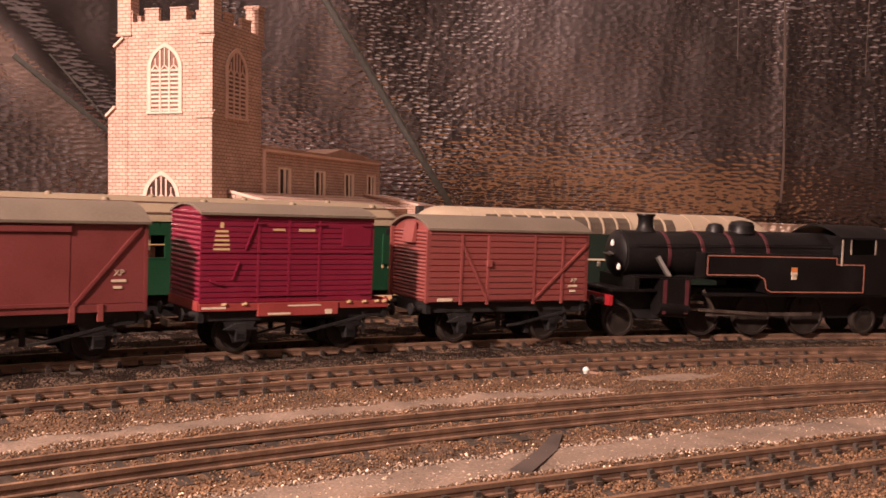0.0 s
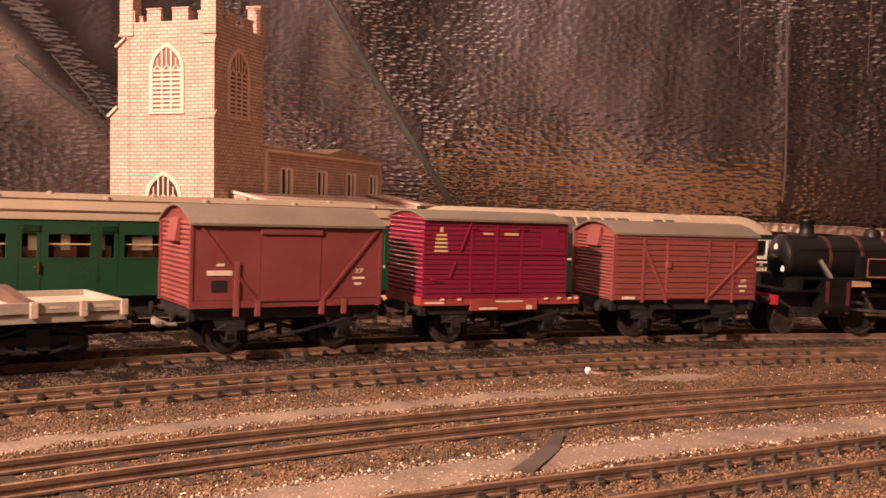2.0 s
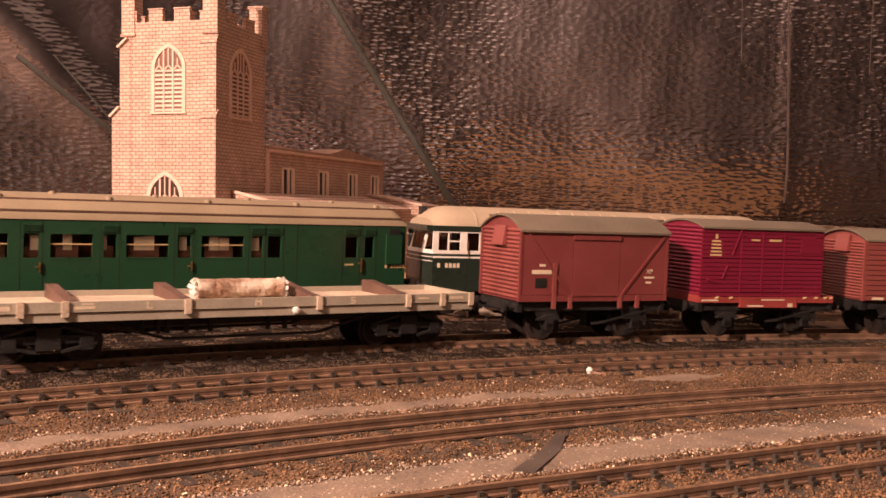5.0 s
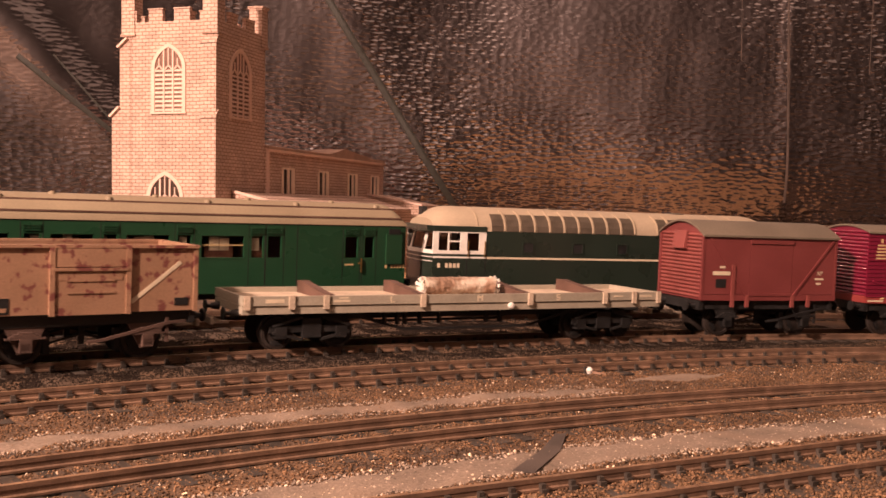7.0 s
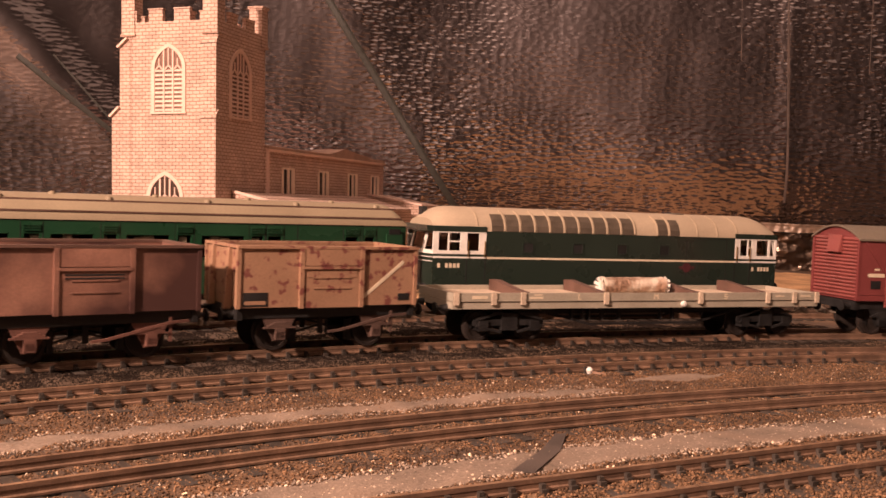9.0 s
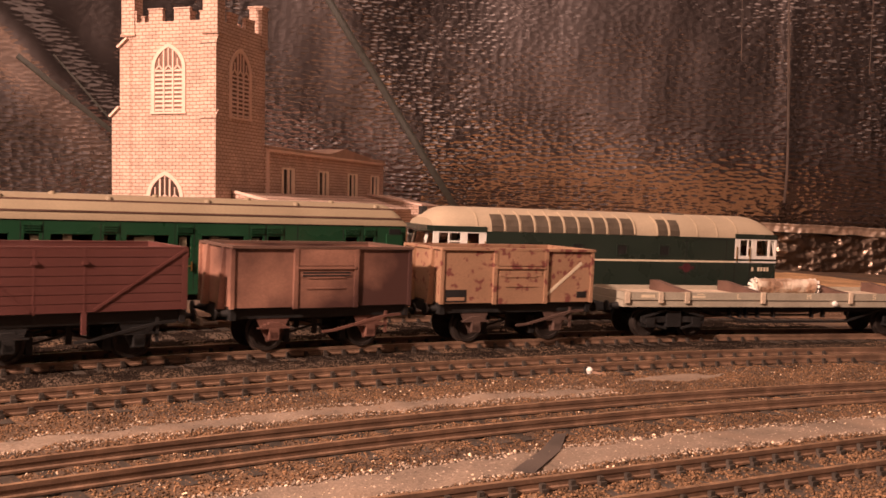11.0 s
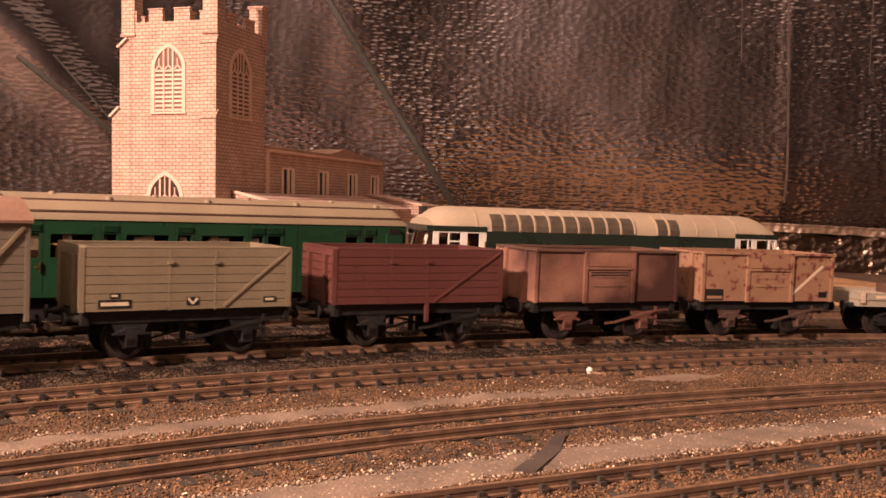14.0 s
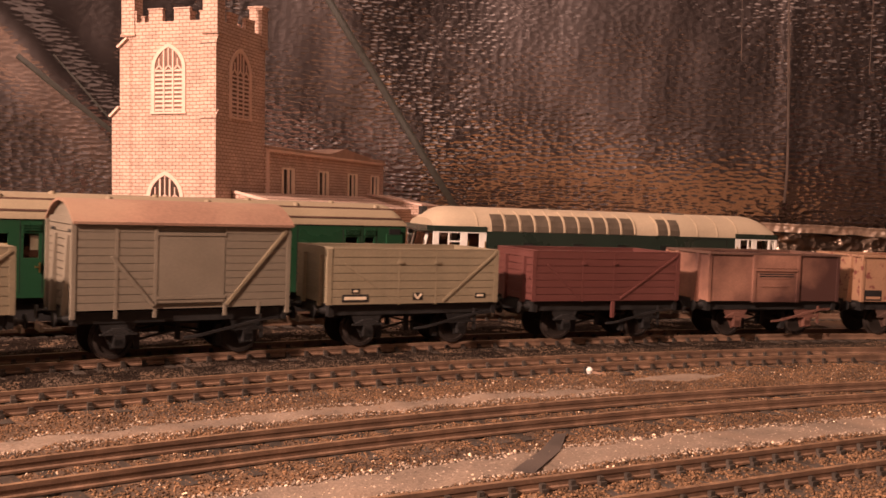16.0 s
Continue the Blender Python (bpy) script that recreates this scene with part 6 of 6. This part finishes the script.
def church():
    stone = masonry_material("church_coursed_stone", (0.60, 0.43, 0.35), (0.36, 0.25, 0.21))
    root = thing("church", "pale sandstone model church with battlemented square tower and low nave", "church", pose(-0.1343, 0.600, 0.0, 0, -1.55, -16.6))
    bm = bmesh.new()
    box(bm, -60.5, 0, 0, 62, -4, 152)
    part("tower", bm, stone, root, "square battlemented tower", 0.3)
    # parapet walls with their merlons: spans along the wall and how high each rises
    t = 2.4
    front = ((-57.8, -54.6, 161), (-51.2, -49.0, 157.5), (-46.3, -36.6, 162), (-28.9, -18.2, 162), (-11.6, -9.0, 159.5))
    flank = ((15.3, 25.0, 161), (35.4, 47.5, 161))
    for along_x, c0, c1, lo, hi, spans in ((True, 0, t, -60.5, 0, front), (False, -t, 0, t, 62, flank), (False, -60.5, -60.5 + t, t, 62, flank), (True, 62 - t, 62, -60.5 + t, -t, front[1:4])):
        bm = bmesh.new()
        for a, b, z0, z1 in ((lo, hi, 152, 154),) + tuple((a, b, 154, z - 0.9) for a, b, z in spans):
            box(bm, *((a, b, c0, c1) if along_x else (c0, c1, a, b)), z0, z1)
        for a, b, z in spans:
            cap = (a - 0.4, b + 0.4, c0 - 0.4, c1 + 0.4)
            box(bm, *(cap if along_x else cap[2:] + cap[:2]), z - 0.9, z)
        part("battlement", bm, stone, root)
    for x0, x1, y0, y1, top in ((-64.6, -55.6, -0.8, 8.0, 186), (-9.2, 0.5, -0.8, 8.5, 186), (-8.6, 0.5, 56.5, 64.6, 171), (-61.0, -52.4, 56.5, 64.6, 171)):
        bm = bmesh.new()
        box(bm, x0, x1, y0, y1, 147, top)
        box(bm, x0 - 0.8, x1 + 0.8, y0 - 0.8, y1 + 0.8, top, top + 1.4)
        box(bm, x0 - 0.6, x1 + 0.6, y0 - 0.6, y1 + 0.6, 145.8, 147)
        part("pinnacle", bm, stone, root, "square corner pinnacle", 0.2)
    # stepped side buttress with sloping weatherings
    bm = bmesh.new()
    prism(bm, [(-58.4, -4), (-58.4, 145), (-60.4, 144.6), (-66.0, 140.2), (-66.0, 103.4), (-71.6, 98.4), (-71.6, -4)], -0.5, 7.0, "y")
    part("buttress", bm, stone, root, "stepped corner buttress")
    for (xa, za), (xb, zb) in (((-72.4, 97.6), (-66.0, 103.4)), ((-66.8, 139.4), (-60.2, 144.8))):
        bm = bmesh.new()
        bar(bm, (xa, 2.7, za), (xb, 2.7, zb), 1.3, 10.4)
        part("weathering", bm, CHURCH_TRIM, root, "sloping coping stone")
    # slim pilaster on the lit corner, in two stages with moulded caps
    for xa, xb, ya, za, zb in ((-9.9, 0.3, -2.0, -4, 97), (-9.2, 0.1, -1.4, 97, 141)):
        bm = bmesh.new()
        box(bm, xa, xb, ya, 0.4, za, zb)
        prism(bm, [(ya - 0.8, zb - 1.0), (ya - 0.8, zb + 0.5), (0.3, zb + 4.0), (0.3, zb - 1.0)], xa - 0.7, xb + 0.7, "x")
        part("pilaster", bm, stone, root, "slim corner pilaster", 0.2)
    arched_window(root, -32.4, 11.7, 100, 126, 15, 3, True)
    arched_window(root, 28.2, 14.0, 98.5, 125.5, 15.5, 3, True, side=True)
    arched_window(root, -34.6, 12.6, 30, 48.5, 16, 3, False, open_dark=True)
    # nave, aisle and roofs
    bm = bmesh.new()
    box(bm, -56, 1.2, 62, 284, -4, 82)
    part("nave", bm, stone, root, "low coursed stone nave")
    bm = bmesh.new()
    prism(bm, [(-58.5, 81.6), (3.2, 81.6), (3.2, 83.2), (-28, 87.5), (-58.5, 83.2)], 62.4, 282, "y")
    part("nave_roof", bm, CHURCH_JOINT, root, "low pitched roof")
    bm = bmesh.new()
    prism(bm, [(160, 82.6), (282, 81.8), (196, 88.6)], -24, 2.4, "x")
    part("roof_hip", bm, CHURCH_JOINT, root)
    bm = bmesh.new()
    box(bm, 1.0, 2.6, 62.2, 64.6, 0, 81)
    box(bm, 1.0, 3.4, 62.2, 284, 79.8, 81.4)
    part("drainpipe", bm, CHURCH_TRIM, root)
    for a in (86.0, 145.8, 203.8, 253.4):
        bm = bmesh.new()
        box(bm, 1.1, 2.4, a - 1.2, a, 52, 70)
        # wide pale jamb paints in the lit reveal of the window
        box(bm, 1.1, 2.4, a + 13.0, a + 17.4, 52, 70)
        box(bm, 1.1, 2.4, a, a + 16, 69, 70.2)
        box(bm, 1.1, 2.6, a - 1.2, a + 17.4, 51, 52.2)
        box(bm, 1.1, 2.3, a + 6.2, a + 9.4, 52, 70)
        w = part("nave_window", bm, LIT_TRIM, root, "two-light stone window")
        boxes("window_recess", DARK_HOLE, w, (1.0, 1.5, a, a + 13, 52, 69.4))
    for y0, y1, x1, za, zb in ((17.5, 232, 44, 53.3, 43.3), (246, 298, 48, 55.0, 46.5)):
        bm = bmesh.new()
        prism(bm, [(1.3, -4), (x1, -4), (x1, zb - 0.6), (1.3, za - 0.6)], y0, y1, "y")
        part("aisle", bm, stone, root, "lean-to aisle")
        bm = bmesh.new()
        prism(bm, [(1.3, za - 1.2), (x1 + 1, zb - 1.2), (x1 + 1, zb + 0.4), (1.3, za + 0.4)], y0 - 1.0, y0 + 1.8, "y")
        part("aisle_coping", bm, CHURCH_TRIM, root, "pale sloping coping")
    return root


church()
coach()
diesel()

# ---- the moving train: each vehicle with its place along the train ----
tank_engine = steam_tank()
red_planked = planked_van()
conflat = container_wagon()
crimson_box = container()
brown_van = plywood_van()
flat = long_flat()
roll = load_log()
rusty = mineral_wagon(MINERAL, DULL_FRAME, "pale rust-spotted mineral wagon with a diagonal stripe", True)
weathered = mineral_wagon(WEATHERED, RUST_FRAME, "heavily weathered rusty mineral wagon with orange frame", False, True, BOLSTER)
brown_open = open_wagon(OPEN_RED, "red-brown seven-plank open wagon", (-12.5, 2.0), False)
grey_open = open_wagon(WAGON_GREY, "olive grey seven-plank open wagon with black number patches", (-7.5, 7.5), True)
pale_van = grey_van("grey planked goods van with a dusty red roof")
tail_open = open_wagon(WAGON_GREY, "grey open wagon at the tail of the train", (-9.5, 6.0), True)
TRAIN = [(tank_engine, 478.5, 0), (red_planked, 341.3, 0), (conflat, 254.7, 0), (crimson_box, 251.6, 0), (brown_van, 167.5, 0), (flat, 24.0, 0), (roll, 26.2, 20.5),
         (rusty, -115.1, 0), (weathered, -195.7, 0), (brown_open, -279.1, 0), (grey_open, -364.9, 0), (pale_van, -450.5, 0), (tail_open, -537.0, 0)]

# ---- small things on the ground ----
def ground_lamp():
    root = thing("ground_signal", "small bright white ground signal with a brown arm beside the rails", "signal", pose(0.0506, 0.3355, -0.0040, 0, 0, 20))
    bm = bmesh.new()
    lathe(bm, [(1.0, 0), (0.7, 1.2), (1.0, 1.6), (1.2, 2.4), (0.8, 3.1), (0.2, 3.4)], (0, 0, 0), 14)
    part("lamp_head", bm, WHITE, root, "white lamp head")
    bm = bmesh.new()
    bar(bm, (0.5, -0.4, 1.8), (6.4, -3.4, 0.8), 0.9, 0.9)
    part("arm", bm, ROOF_DUST, root)
    bm = bmesh.new()
    for k in range(3):
        box(bm, 9 + k * 2.4, 10.6 + k * 2.4, -5.5 + k, -4.0 + k, -0.2, 1.4)
    part("base_block", bm, BLACK, root)


def dark_streak():
    root = thing("dark_strip", "flat thin dark strip on the pale path", "strip")
    # thin tapering slab, darker and browner than the path around it
    bm = bmesh.new()
    pts = [(32.0, 245, 0), (29.0, 243.5, 0), (24.5, 228, 0), (16.5, 209.5, 0), (21.0, 208.0, 0), (28.5, 227, 0)]
    a = [bm.verts.new((x, y, float(height(np.array([x]), np.array([y]))[0]) + 0.3)) for x, y, z in pts]
    b = [bm.verts.new((v.co.x, v.co.y, v.co.z + 0.3)) for v in a]
    bm.faces.new(a[::-1])
    bm.faces.new(b)
    for k in range(6):
        bm.faces.new((a[k], a[(k + 1) % 6], b[(k + 1) % 6], b[k]))
    part("card", bm, STREAK, root)


ground_lamp()
dark_streak()
CLEAR = (R_TRAIN - GAUGE, R_TRAIN + GAUGE, R_SECOND - GAUGE, R_SECOND + GAUGE, R_THIRD - GAUGE, R_THIRD + GAUGE)
# these stones also carry the train's shade in their colour
stones("ballast", STONE_DARK, "loose dark ballast under the train, darkened further for its shade", 26000, 1004, 1110, -300, 190, 0.42, 41, CLEAR)
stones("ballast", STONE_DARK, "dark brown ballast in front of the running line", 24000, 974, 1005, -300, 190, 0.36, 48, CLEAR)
stones("ballast", STONE, "brown loose ballast between the lines", 88000, 864, 975, -300, 150, 0.35, 42, CLEAR)
stones("ballast", STONE, "brown loose ballast round the front siding", 22000, 806, 850, -260, 110, 0.48, 45)
stones("ballast", PATH_STONE, "pale loose grit on the cinder path", 9000, 848, 866, -260, 110, 0.42, 43)
stones("ballast", FLAKE, "scattered bright mineral flakes on the path", 900, 838, 868, -260, 110, 0.5, 46)
stones("ballast", FLAKE, "scattered bright mineral flakes between the lines", 1300, 864, 945, -300, 130, 0.34, 47, CLEAR)
stones("ballast", PATH_STONE, "pale grit strip between the lines", 5000, 912, 927, -330, -10, 0.4, 44)


# ---- motion ----
RUN = ((0.0, -339.0), (0.5, -319.2), (1.0, -298.3), (1.5, -277.4), (2.0, -255.8), (2.5, -235.3), (3.0, -213.6), (3.5, -193.0), (4.0, -170.8), (4.5, -149.2), (5.0, -127.6), (5.5, -106.0), (6.0, -84.4),
       (6.5, -62.7), (7.0, -40.2), (7.5, -23.2), (8.0, -1.8), (8.5, 17.7), (9.0, 41.6), (9.5, 61.2), (10.0, 80.8), (10.5, 100.4), (11.0, 120.0), (11.5, 139.5), (12.0, 161.2), (12.5, 181.7),
       (13.0, 199.7), (13.5, 220.2), (14.0, 242.0), (14.5, 261.8), (15.0, 281.6), (15.5, 302.4), (16.0, 325.8))


def run_at(t):
    for (t0, s0), (t1, s1) in zip(RUN, RUN[1:]):
        if t <= t1:
            return s0 + (s1 - s0) * (t - t0) / (t1 - t0)
    return RUN[-1][1]


def motions():
    for ob, place, z in TRAIN:
        inset = 1.9 if ob in (flat, roll, tank_engine) else 0.2
        walk(ob, [(t, on_arc(s + place, R_TRAIN - inset, z)) for t, s in RUN])
    for ob, x, r in WHEELSETS:
        turn = 0.0
        rows, last = [], run_at(0)
        for k in range(81):
            s = run_at(k * 0.2)
            turn += math.degrees((s - last) / r)
            last = s
            rows.append((k * 0.2, pose(x, 0, r * MM, 0, turn, 0)))
        walk(ob, rows)


motions()
